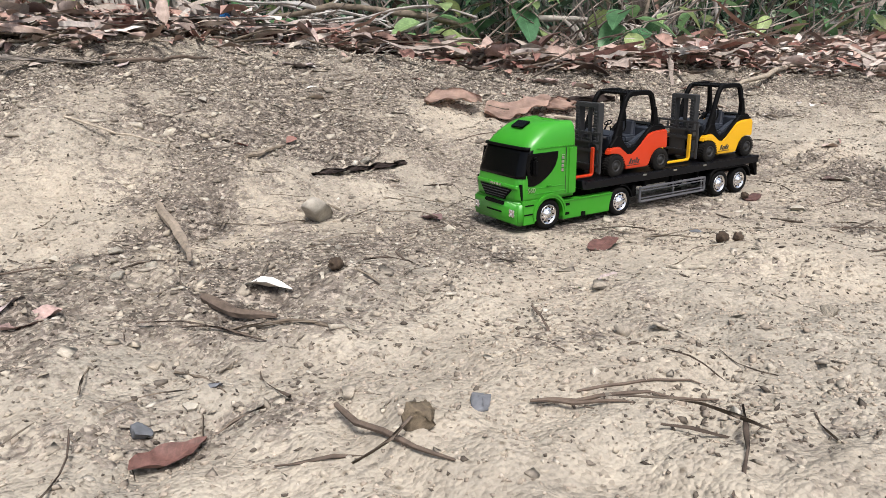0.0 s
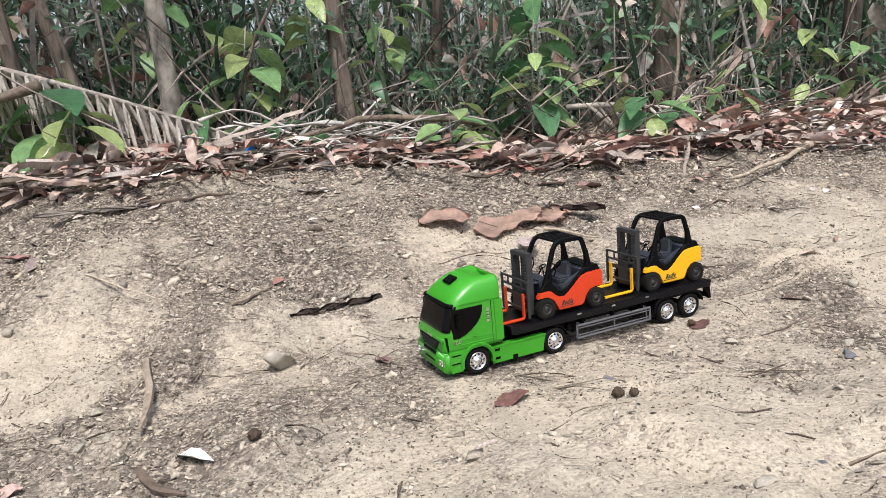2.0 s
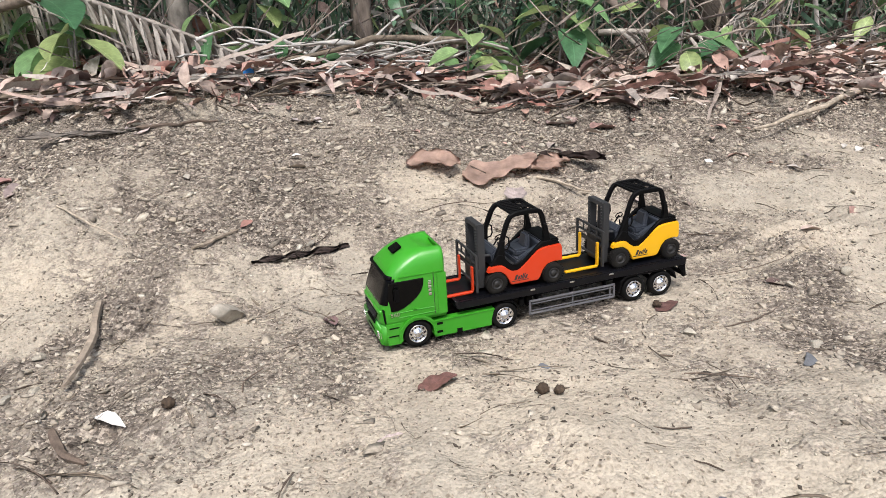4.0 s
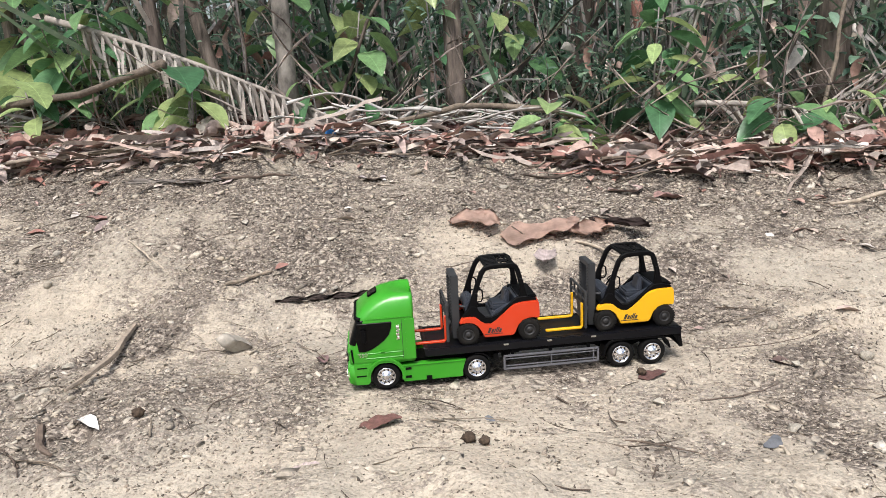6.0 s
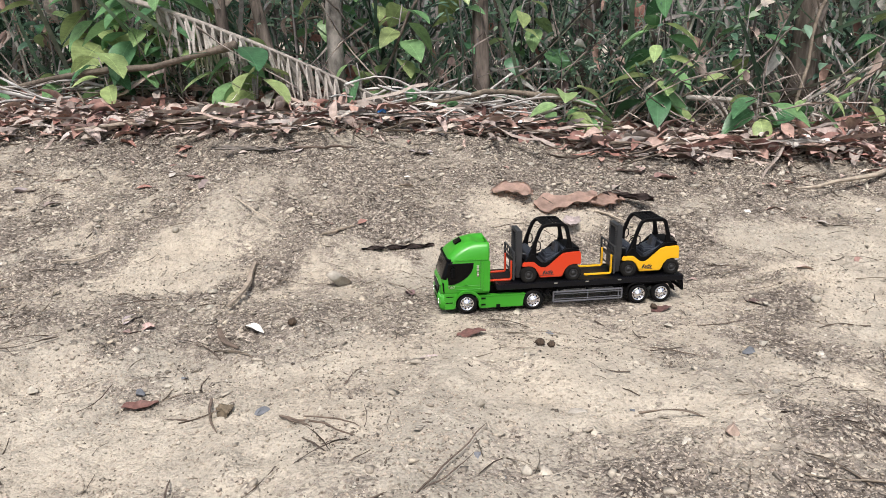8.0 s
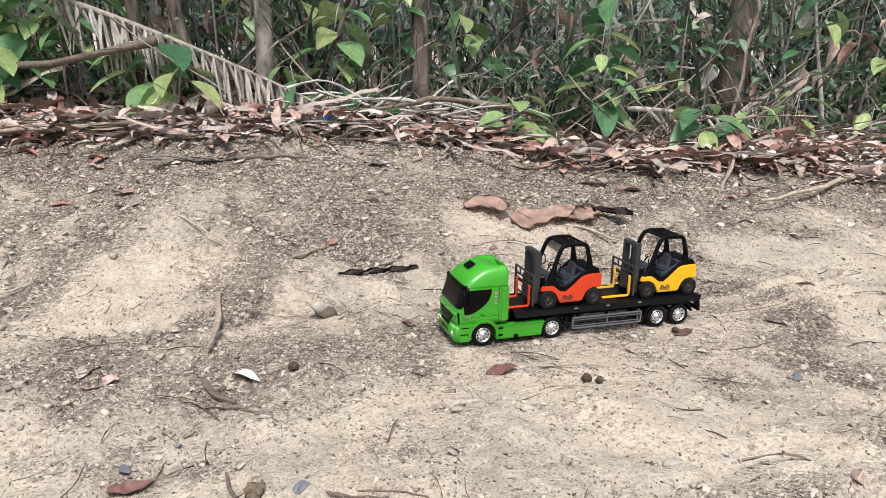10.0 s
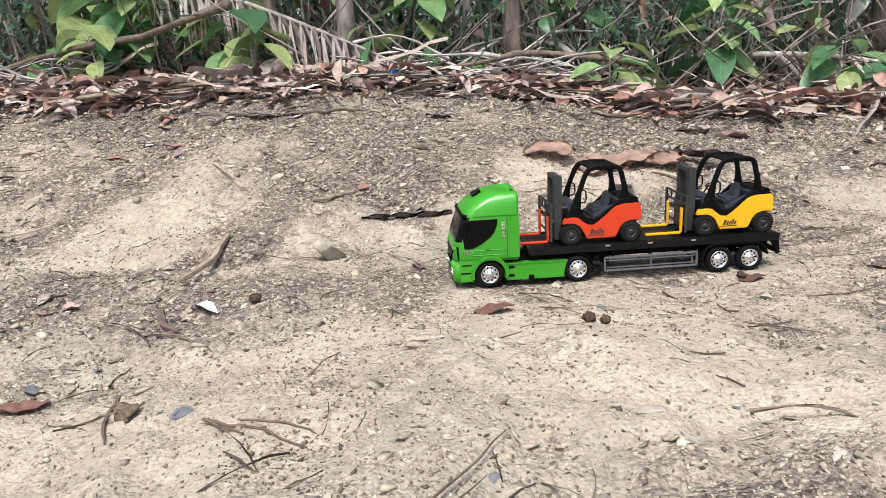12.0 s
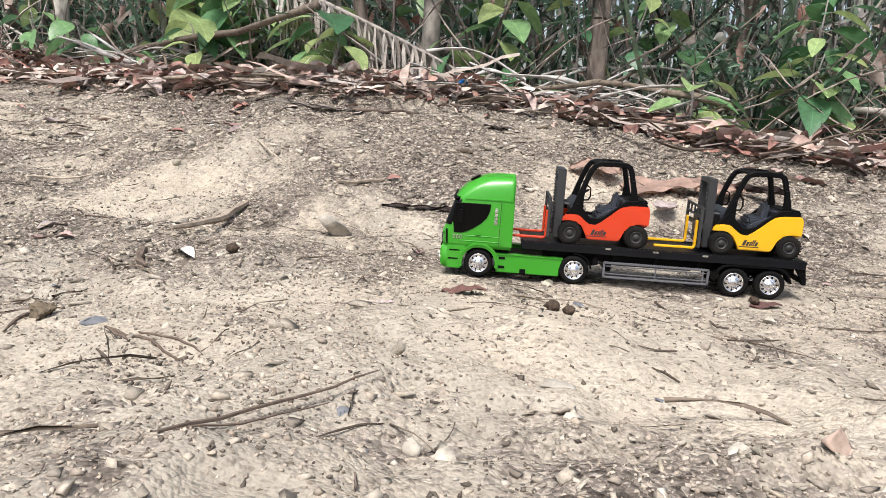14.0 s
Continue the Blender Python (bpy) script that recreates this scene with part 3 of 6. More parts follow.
CAB = [  # z, front x, rear x, half width, front corner, rear corner
    (0.0455, -0.0555, 0.0475, 0.0520, 0.012, 0.003), (0.052, -0.0575, 0.0480, 0.0530, 0.013, 0.003),
    (0.066, -0.0570, 0.0482, 0.0532, 0.014, 0.003), (0.082, -0.0535, 0.0482, 0.0532, 0.014, 0.003),
    (0.102, -0.0470, 0.0482, 0.0526, 0.015, 0.004), (0.119, -0.0410, 0.0482, 0.0520, 0.016, 0.005),
    (0.1225, -0.0405, 0.0486, 0.0516, 0.017, 0.005), (0.131, -0.0335, 0.0488, 0.0503, 0.020, 0.005),
    (0.139, -0.0250, 0.0489, 0.0482, 0.023, 0.006), (0.1455, -0.0160, 0.0489, 0.0452, 0.025, 0.006),
    (0.1505, -0.0060, 0.0488, 0.0412, 0.024, 0.007), (0.1540, 0.0060, 0.0486, 0.0355, 0.020, 0.008), (0.1556, 0.0160, 0.0480, 0.0280, 0.012, 0.008)]


def cab_at(z):
    zs = [c[0] for c in CAB]
    return [float(np.interp(z, zs, [c[k] for c in CAB])) for k in range(1, 6)]


def cab_patch(z0, z1, i0, i1, off, nz=10, thick=0.0012):
    """A plate that follows the cab's skin between two heights, from ring point i0 to i1, proud by off."""
    bm = bmesh.new()
    outer, inner = [], []
    for k in range(nz + 1):
        z = z0 + (z1 - z0) * k / nz
        xf, xb, hw, rf, rb = cab_at(z)
        a, b = ring(xf - off, xb + off, hw + off, rf, rb, z), ring(xf + thick, xb - thick, hw - thick, rf, rb, z)
        outer.append([bm.verts.new(p) for p in a[i0:i1 + 1]])
        inner.append([bm.verts.new(p) for p in b[i0:i1 + 1]])
    n = len(outer[0])
    for k in range(nz):
        for j in range(n - 1):
            bm.faces.new((outer[k][j], outer[k][j + 1], outer[k + 1][j + 1], outer[k + 1][j]))
    edge = outer[0] + [r[-1] for r in outer[1:-1]] + outer[-1][::-1] + [r[0] for r in outer[-2:0:-1]]
    edge_in = inner[0] + [r[-1] for r in inner[1:-1]] + inner[-1][::-1] + [r[0] for r in inner[-2:0:-1]]
    for i in range(len(edge)):
        j = (i + 1) % len(edge)
        bm.faces.new((edge[i], edge[j], edge_in[j], edge_in[i]))
    loose = [v for r in inner for v in r if not v.link_faces]
    bmesh.ops.delete(bm, geom=loose, context="VERTS")
    return bm


def front_x(z):
    return cab_at(max(z, 0.0455))[0]


def letter_bars(name, at, word_height, widths, material, parent, turn):
    """Writing that is a maker's mark: plain upright bars of its size."""
    bm = bmesh.new()
    x = 0.0
    for w in widths:
        add_box(bm, (x + w / 2, 0, 0), (w * 0.72, 0.0006, word_height), 0.0002, 1)
        x += w
    bmesh.ops.transform(bm, matrix=at @ turn, verts=bm.verts[:])
    return part(name, bm, material, parent)


def text_mesh(name, body, size, m, material, parent, extrude=0.0002):
    cu = bpy.data.curves.new(name, "FONT")
    cu.body, cu.size, cu.extrude, cu.align_x, cu.align_y = body, size, extrude, "CENTER", "CENTER"
    tmp = bpy.data.objects.new(name, cu)
    me = bpy.data.meshes.new_from_object(tmp)
    bpy.data.objects.remove(tmp)
    me.materials.clear()
    me.materials.append(material)
    me.transform(m)
    return part(name, me, material, parent)


def tyre_mesh(r, w, rim, tread=0, depth=0.0012):
    h = w / 2
    bm = lathe([(rim, h - 0.001), (rim + 0.0015, h), (r - 0.003, h), (r - 0.0012, h - 0.001), (r, h - 0.0025), (r, -h + 0.0025), (r - 0.0012, -h + 0.001), (r - 0.003, -h), (rim + 0.0015, -h), (rim, -h + 0.001)], 48)
    if tread:
        for i in range(tread):
            a = 2 * math.pi * i / tread
            for s in (-1, 1):
                rot = Matrix.Rotation(-a, 4, "Y") @ Matrix.Rotation(radians(22 * s), 4, "X")
                add_box(bm, rot @ Vector((0, 0, 0)) + Vector((r * math.cos(a), s * h * 0.5, r * math.sin(a))), (depth * 2, h * 0.95, 2 * math.pi * r / tread * 0.5), 0.0003, 1, Matrix.Rotation(-a, 4, "Y") @ Matrix.Rotation(radians(22 * s), 4, "X"))
    return bm_mesh("tyre", bm, M_TYRE if not tread else M_DUSTY, True)


def truck_rim(r, w):
    """Chromed wheel: dished disc with ten hand holes and a hub cap, open to -y."""
    h = w / 2
    bm = lathe([(r, h * 0.9), (r, -h + 0.0012), (r - 0.0012, -h + 0.0002), (r - 0.002, -h + 0.002), (r * 0.78, -h + 0.0035), (r * 0.62, -h + 0.0022), (r * 0.40, -h + 0.0012), (r * 0.36, -h - 0.0008), (r * 0.2, -h - 0.0018), (0.0004, -h - 0.002)], 40)
    for i in range(10):
        a = 2 * math.pi * i / 10
        add_cyl(bm, (r * 0.5 * math.cos(a + 0.3), -h + 0.0012, r * 0.5 * math.sin(a + 0.3)), 0.00055, 0.0018, "Y", 8)
    return bm_mesh("rim", bm, M_CHROME, True)


def rim_holes(r, w):
    bm = bmesh.new()
    for i in range(10):
        a = 2 * math.pi * i / 10
        add_cyl(bm, (r * 0.71 * math.cos(a), -w / 2 + 0.0026, r * 0.71 * math.sin(a)), 0.0011, 0.0016, "Y", 10)
    return bm_mesh("hand_holes", bm, M_BLACK)


WHEEL_R, WHEEL_W = 0.0222, 0.0135
TYRE_ME, RIM_ME, HOLES_ME = tyre_mesh(WHEEL_R, WHEEL_W, 0.0150), truck_rim(0.0150, WHEEL_W), rim_holes(0.0150, WHEEL_W)


def truck_wheel(parent, x, side):
    """side -1: outer face to -y; 1: to +y."""
    w = new("wheel", TYRE_ME)
    w.parent = parent
    w.matrix_basis = pose(x, side * 0.0455, WHEEL_R, 0, x * 900, 0 if side < 0 else 180)
    rim = new("rim", RIM_ME)
    rim.parent = w
    rim["label"] = "chrome wheel rim"
    holes = new("hand_holes", HOLES_ME)
    holes.parent = w
    return w


def arch(cx, r0, r1, y0, y1, a0, a1, n=18):
    """A curved mudguard about the hub at cx: thickness r0 to r1, between two angles in degrees."""
    pts = [(cx + r1 * math.cos(radians(a0 + (a1 - a0) * i / n)), WHEEL_R + r1 * math.sin(radians(a0 + (a1 - a0) * i / n))) for i in range(n + 1)]
    pts += [(cx + r0 * math.cos(radians(a1 + (a0 - a1) * i / n)), WHEEL_R + r0 * math.sin(radians(a1 + (a0 - a1) * i / n))) for i in range(n + 1)]
    bm = bmesh.new()
    k = n + 1
    rows = [[bm.verts.new((x, y, z)) for x, z in pts] for y in (y0, y1)]
    for i in range(n):
        o, p = i, 2 * k - 1 - i
        for row in rows:
            bm.faces.new((row[o], row[o + 1], row[p - 1], row[p]))
        bm.faces.new((rows[0][o], rows[0][o + 1], rows[1][o + 1], rows[1][o]))
        bm.faces.new((rows[0][p], rows[0][p - 1], rows[1][p - 1], rows[1][p]))
    for o, p in ((0, 2 * k - 1), (n, k)):
        bm.faces.new((rows[0][o], rows[0][p], rows[1][p], rows[1][o]))
    return bm


def build_truck():
    t = thing("toy_truck", "bright green toy lorry with black flatbed trailer on dirt track", "toy truck")
    # cab shell
    bm = bmesh.new()
    rows = [[bm.verts.new(p) for p in ring(c[1], c[2], c[3], c[4], c[5], c[0])] for c in CAB]
    k = len(rows[0])
    for a, b in zip(rows, rows[1:]):
        for j in range(k):
            bm.faces.new((a[j], a[(j + 1) % k], b[(j + 1) % k], b[j]))
    bm.faces.new(rows[0][::-1])
    # roof skin, strip by strip from side to side, so that its rear can dip between two raised shoulders
    across = 10
    strips = []
    for j in range(k // 2):
        a, b = rows[-1][j], rows[-1][k - 1 - j]
        strips.append([a] + [bm.verts.new(a.co.lerp(b.co, i / across)) for i in range(1, across)] + [b])
    for p, q in zip(strips, strips[1:]):
        for i in range(across):
            bm.faces.new((p[i], q[i], q[i + 1], p[i + 1]))
    for v in bm.verts:
        if v.co.z > 0.1235:
            back = max(0.0, min(1.0, (v.co.x - 0.008) / 0.040)) ** 1.5
            up = max(0.0, min(1.0, (v.co.z - 0.1235) / 0.030))
            v.co.y *= 1 + back * up * 0.42 * max(0.0, 1 - abs(v.co.y) / 0.062)
            if v.co.z > 0.1535:
                v.co.z -= 0.013 * back * max(0.0, 1 - (v.co.y / 0.036) ** 2)
    cab = part("cab", bm, M_GREEN, t, "glossy green plastic cab", True)
    # recessed back of the roof fairing and the raised rim round it
    part("rear_wall", box((0.0478, 0, 0.088), (0.0016, 0.088, 0.070), 0.0006), M_GREEN, cab)
    for s in (-1, 1):
        part("rear_flank", box((0.0415, s * 0.0532, 0.0835), (0.0150, 0.0022, 0.0680), 0.0009), M_GREEN, cab)
        part("roof_seam", box((0.010, s * 0.0520, 0.1200), (0.070, 0.0022, 0.0016), 0.0006), M_GREEN, cab)
    # windscreen with sun visor
    part("windscreen", cab_patch(0.0795, 0.1185, 7, 16, 0.0007), M_GLOSS, cab, "glossy black windscreen", True)
    part("sun_visor", cab_patch(0.1190, 0.1225, 8, 15, 0.0035, 3), M_BLACK, cab, "", True)
    part("roof_hatch", box((-0.0135, 0, 0.1490), (0.0175, 0.027, 0.0030), 0.0012, 2, Matrix.Rotation(radians(-29), 4, "Y")), M_GLOSS, cab, "black sunroof hatch", False)
    # side windows, doors
    win = [(-0.0400, 0.1140), (0.0135, 0.1140), (0.0125, 0.1040), (0.0085, 0.0935), (0.0010, 0.0845), (-0.0090, 0.0775), (-0.0200, 0.0712), (-0.0300, 0.0675), (-0.0405, 0.0680), (-0.0410, 0.0760), (-0.0440, 0.0910)]
    for s in (-1, 1):
        side = part("side_window", prism(win, s * 0.0500, s * 0.0542, 0.0006, 1), M_GLOSS, cab, "black side window")
        part("mirror", box((-0.0310, s * 0.0575, 0.0945), (0.0080, 0.0055, 0.0225), 0.0018), M_BLACK, side)
        part("mirror_arm", box((-0.0300, s * 0.0545, 0.1075), (0.0060, 0.0060, 0.0030), 0.0008), M_BLACK, side)
        for zz, x0, x1 in ((0.0640, -0.044, 0.028), (0.0560, -0.030, 0.030)):
            part("door_crease", box(((x0 + x1) / 2, s * 0.0531, zz), (x1 - x0, 0.0014, 0.0012), 0.0005, 1), M_GREEN, cab)
        part("door_seam", box((0.0290, s * 0.0529, 0.0850), (0.0007, 0.0014, 0.066), 0.0), M_PRINT, cab)
        part("door_handle", box((-0.0030, s * 0.0542, 0.0665), (0.0075, 0.0022, 0.0024), 0.0008), M_GREEN, cab)
        part("air_slit", prism([(-0.0530, 0.0720), (-0.0500, 0.0720), (-0.0485, 0.0500), (-0.0505, 0.0490), (-0.0520, 0.0560)], s * 0.0462, s * 0.0528, 0.0004, 1), M_BLACK, cab)
        turn = Matrix.Rotation(math.pi / 2, 4, "Y") if s < 0 else Matrix.Rotation(-math.pi / 2, 4, "Y")
        letter_bars("maker_mark", Matrix.Translation((0.0225, s * 0.0537, 0.1085 if s < 0 else 0.0765)), 0.0050, [0.0018, 0.0060, 0.0054, 0.0060, 0.0064], M_SILVER, cab, turn)
        text_mesh("model_number", "560", 0.0098, Matrix.Translation((-0.0345, s * 0.0537, 0.0618)) @ pose(0, 0, 0, 90, 0, 0 if s < 0 else 180), M_SILVER, cab)
    # front: bumper, grille, lamps
    bumper = part("bumper", prism([(-0.0560, 0.0120), (-0.0590, 0.0180), (-0.0600, 0.0330), (-0.0585, 0.0460), (-0.0300, 0.0460), (-0.0290, 0.0400), (-0.0295, 0.0250), (-0.0285, 0.0120)], -0.0525, 0.0525, 0.0035, 3), M_GREEN, t, "", True)
    grille = part("grille", prism([(-0.0592, 0.0475), (-0.0594, 0.0485), (-0.0582, 0.0635), (-0.0540, 0.0645), (-0.0540, 0.0475)], -0.0330, 0.0330, 0.0008, 1), M_BLACK, t, "black slatted grille")
    bm = grille.data
    tmp = bmesh.new()
    tmp.from_mesh(bm)
    for v in tmp.verts:
        v.co.y *= 0.66 + 0.52 * (v.co.z - 0.0475) / 0.017
    tmp.to_mesh(bm)
    tmp.free()
    for i in range(4):
        z = 0.0502 + i * 0.0038
        part("grille_slat", box((front_x(z) - 0.0024, 0, z), (0.0012, 0.046 + i * 0.0070, 0.0013), 0.0005, 1), M_GREY, grille)
    letter_bars("maker_mark", Matrix.Translation((-0.0583, 0.0135, 0.0672)), 0.0036, [0.003, 0.006, 0.006, 0.006, 0.006], M_SILVER, grille, Matrix.Rotation(-math.pi / 2, 4, "Z"))
    part("grille_frame", cab_patch(0.0648, 0.0700, 9, 14, 0.0014, 3), M_GREEN, t, "", True)
    part("lower_intake", box((-0.0590, 0, 0.0415), (0.0036, 0.046, 0.0058), 0.0014), M_BLACK, bumper)
    part("lower_intake", box((-0.0592, 0, 0.0285), (0.0030, 0.038, 0.0052), 0.0014), M_BLACK, bumper)
    for s in (-1, 1):
        lamp = part("headlight", box((-0.0578, s * 0.0420, 0.0305), (0.0050, 0.0150, 0.0135), 0.0018), M_CHROME, bumper, "chrome headlight cluster")
        for j, (dy, dz) in enumerate(((-0.0035, 0.003), (0.0035, 0.003), (-0.0035, -0.003), (0.0035, -0.003))):
            part("bulb", add_cyl(bmesh.new(), (-0.0605, s * 0.0420 + dy, 0.0305 + dz), 0.0025, 0.0012, "X", 14), M_CHROME, lamp)
        part("step", box((-0.0375, s * 0.0532, 0.0405), (0.0165, 0.0020, 0.0022), 0.0006), M_BLACK, bumper)
        part("step", box((-0.0385, s * 0.0532, 0.0275), (0.0180, 0.0020, 0.0036), 0.0008), M_BLACK, bumper)
        part("bumper_side", prism([(-0.0480, 0.0125), (-0.0270, 0.0125), (-0.0262, 0.0290), (-0.0240, 0.0400), (-0.0200, 0.0480), (-0.0500, 0.0480)], s * 0.0440, s * 0.0536, 0.0008), M_GREEN, bumper)
        part("mudguard", arch(0.0, 0.0255, 0.0300, s * 0.0300, s * 0.0545, -12, 192), M_GREEN, t)
        part("arch_lip", arch(0.0, 0.0285, 0.0315, s * 0.0520, s * 0.0556, 0, 180), M_GREEN, t)
    # tractor frame, skirts, coupling
    part("frame", box((0.0800, 0, 0.0310), (0.200, 0.046, 0.0100), 0.001), M_BLACK, t)
    part("underbody", box((0.0000, 0, 0.0400), (0.090, 0.066, 0.0140), 0.001), M_BLACK, t)
    part("coupling_plate", box((0.1300, 0, 0.0430), (0.060, 0.060, 0.0120), 0.002), M_BLACK, t)
    for s in (-1, 1):
        skirt = part("side_skirt", prism([(0.0270, 0.0105), (0.1230, 0.0105), (0.1215, 0.0220), (0.1240, 0.0310), (0.1290, 0.0390), (0.0250, 0.0390), (0.0285, 0.0260)], s * 0.0380, s * 0.0515, 0.0010), M_GREEN, t)
        part("skirt_lip", box((0.0760, s * 0.0518, 0.0383), (0.104, 0.0020, 0.0018), 0.0006), M_GREEN, skirt)
        for xx, zz, w, h in ((0.0355, 0.0328, 0.0110, 0.0055), (0.0355, 0.0190, 0.0110, 0.0055), (0.0680, 0.0140, 0.0105, 0.0095)):
            part("foothold", box((xx, s * 0.0508, zz), (w, 0.0026, h), 0.0008), M_BLACK, skirt)
        part("mudguard", arch(0.1455, 0.0245, 0.0265, s * 0.0300, s * 0.0520, 10, 95), M_BLACK, t)
        part("battery_box", box((0.1770, s * 0.0440, 0.0380), (0.0080, 0.0100, 0.0120), 0.001), M_BLACK, t)
    for x in (0.0, 0.1455):
        part("axle", add_cyl(bmesh.new(), (x, 0, WHEEL_R), 0.004, 0.084, "Y", 12), M_BLACK, t)
        for s in (-1, 1):
            truck_wheel(t, x, s)
    # trailer
    deck = part("deck", prism([(0.0640, 0.0520), (0.0610, 0.0650), (0.0640, 0.0655), (0.0690, 0.0615), (0.4850, 0.0615), (0.4850, 0.0500), (0.0680, 0.0500)], -0.0535, 0.0535, 0.0007, 1), M_BED, t, "black flatbed deck with raised front lip")
    for s in (-1, 1):
        part("deck_rail", box((0.2765, s * 0.0526, 0.0595), (0.4180, 0.0040, 0.0060), 0.0012), M_BED, deck)
        part("deck_groove", box((0.2765, s * 0.0462, 0.06165), (0.4130, 0.0012, 0.0010), 0.0003, 1), M_BLACK, deck)
        for xx in (0.1935, 0.2640, 0.3370):
            part("stud", box((xx, s * 0.0547, 0.0595), (0.0085, 0.0014, 0.0028), 0.0006), M_SILVER, deck, "small silver stud")
        part("trailer_beam", box((0.3150, s * 0.0200, 0.0420), (0.330, 0.010, 0.0170), 0.001), M_BLACK, t)
        # open side guard
        guard = part("side_guard", box((0.2680, s * 0.0500, 0.0375), (0.1580, 0.0032, 0.0036), 0.0009), M_GUARD, t, "grey open side guard rail")
        part("rail", box((0.2680, s * 0.0500, 0.0158), (0.1580, 0.0032, 0.0036), 0.0009), M_GUARD, guard)
        part("rail", box((0.2680, s * 0.0500, 0.0325), (0.1500, 0.0024, 0.0016), 0.0005), M_GUARD, guard)
        part("rail", box((0.2680, s * 0.0500, 0.0208), (0.1500, 0.0024, 0.0016), 0.0005), M_GUARD, guard)
        for xx in (0.1905, 0.3455):
            part("post", box((xx, s * 0.0500, 0.0267), (0.0034, 0.0032, 0.0250), 0.0009), M_GUARD, guard)
        for xx in (0.2680, 0.3380):
            part("post", box((xx, s * 0.0496, 0.0267), (0.0022, 0.0026, 0.0220), 0.0006), M_GUARD, guard)
        for xx in (0.2050, 0.2680, 0.3310):
            part("hanger", box((xx, s * 0.0440, 0.0450), (0.0050, 0.0060, 0.0150), 0.0008), M_BLACK, guard)
        # rear mudguard
        part("mudguard", prism([(0.3530, 0.0230), (0.3565, 0.0400), (0.3640, 0.0475), (0.3760, 0.0500), (0.4460, 0.0500), (0.4570, 0.0470), (0.4640, 0.0390), (0.4680, 0.0270), (0.4655, 0.0265), (0.4600, 0.0380), (0.4540, 0.0445), (0.4440, 0.0472), (0.3770, 0.0472), (0.3665, 0.0450), (0.3600, 0.0385), (0.3560, 0.0230)], s * 0.0300, s * 0.0530, 0.0004, 1), M_BLACK, t)
        part("rear_lamp", box((0.4830, s * 0.0440, 0.0400), (0.0050, 0.0140, 0.0090), 0.001), M_BLACK, t)
        part("rear_bracket", prism([(0.4700, 0.0500), (0.4860, 0.0500), (0.4900, 0.0260), (0.4840, 0.0250), (0.4800, 0.0380)], s * 0.0440, s * 0.0500, 0.0008), M_BLACK, t)
    part("rear_bumper", box((0.4865, 0, 0.0300), (0.0050, 0.0980, 0.0080), 0.001), M_BLACK, t)
    part("cross_beam", box((0.2100, 0, 0.0440), (0.0140, 0.0800, 0.0130), 0.001), M_BLACK, t)
    part("landing_leg", box((0.1990, 0, 0.0330), (0.0100, 0.0600, 0.0260), 0.001), M_BLACK, t)
    for x in (0.3840, 0.4370):
        part("axle", add_cyl(bmesh.new(), (x, 0, WHEEL_R), 0.004, 0.084, "Y", 12), M_BLACK, t)
        for s in (-1, 1):
            truck_wheel(t, x, s)
    return t


build_truck()


# ---------------------------------------------------------------- toy forklifts
FW_R, FW_W = 0.0178, 0.0145
FTYRE_ME = tyre_mesh(FW_R - 0.0004, FW_W, 0.0092, 26, 0.0005)


def fork_rim():
    h = FW_W / 2
    return bm_mesh("rim", lathe([(0.0094, h * 0.9), (0.0094, -h + 0.0006), (0.0080, -h + 0.0002), (0.0074, -h + 0.0020), (0.0050, -h + 0.0024), (0.0042, -h + 0.0006), (0.0004, -h + 0.0004)], 28), M_FRIM, True)


FRIM_ME = fork_rim()
DECK_TOP = 0.0610


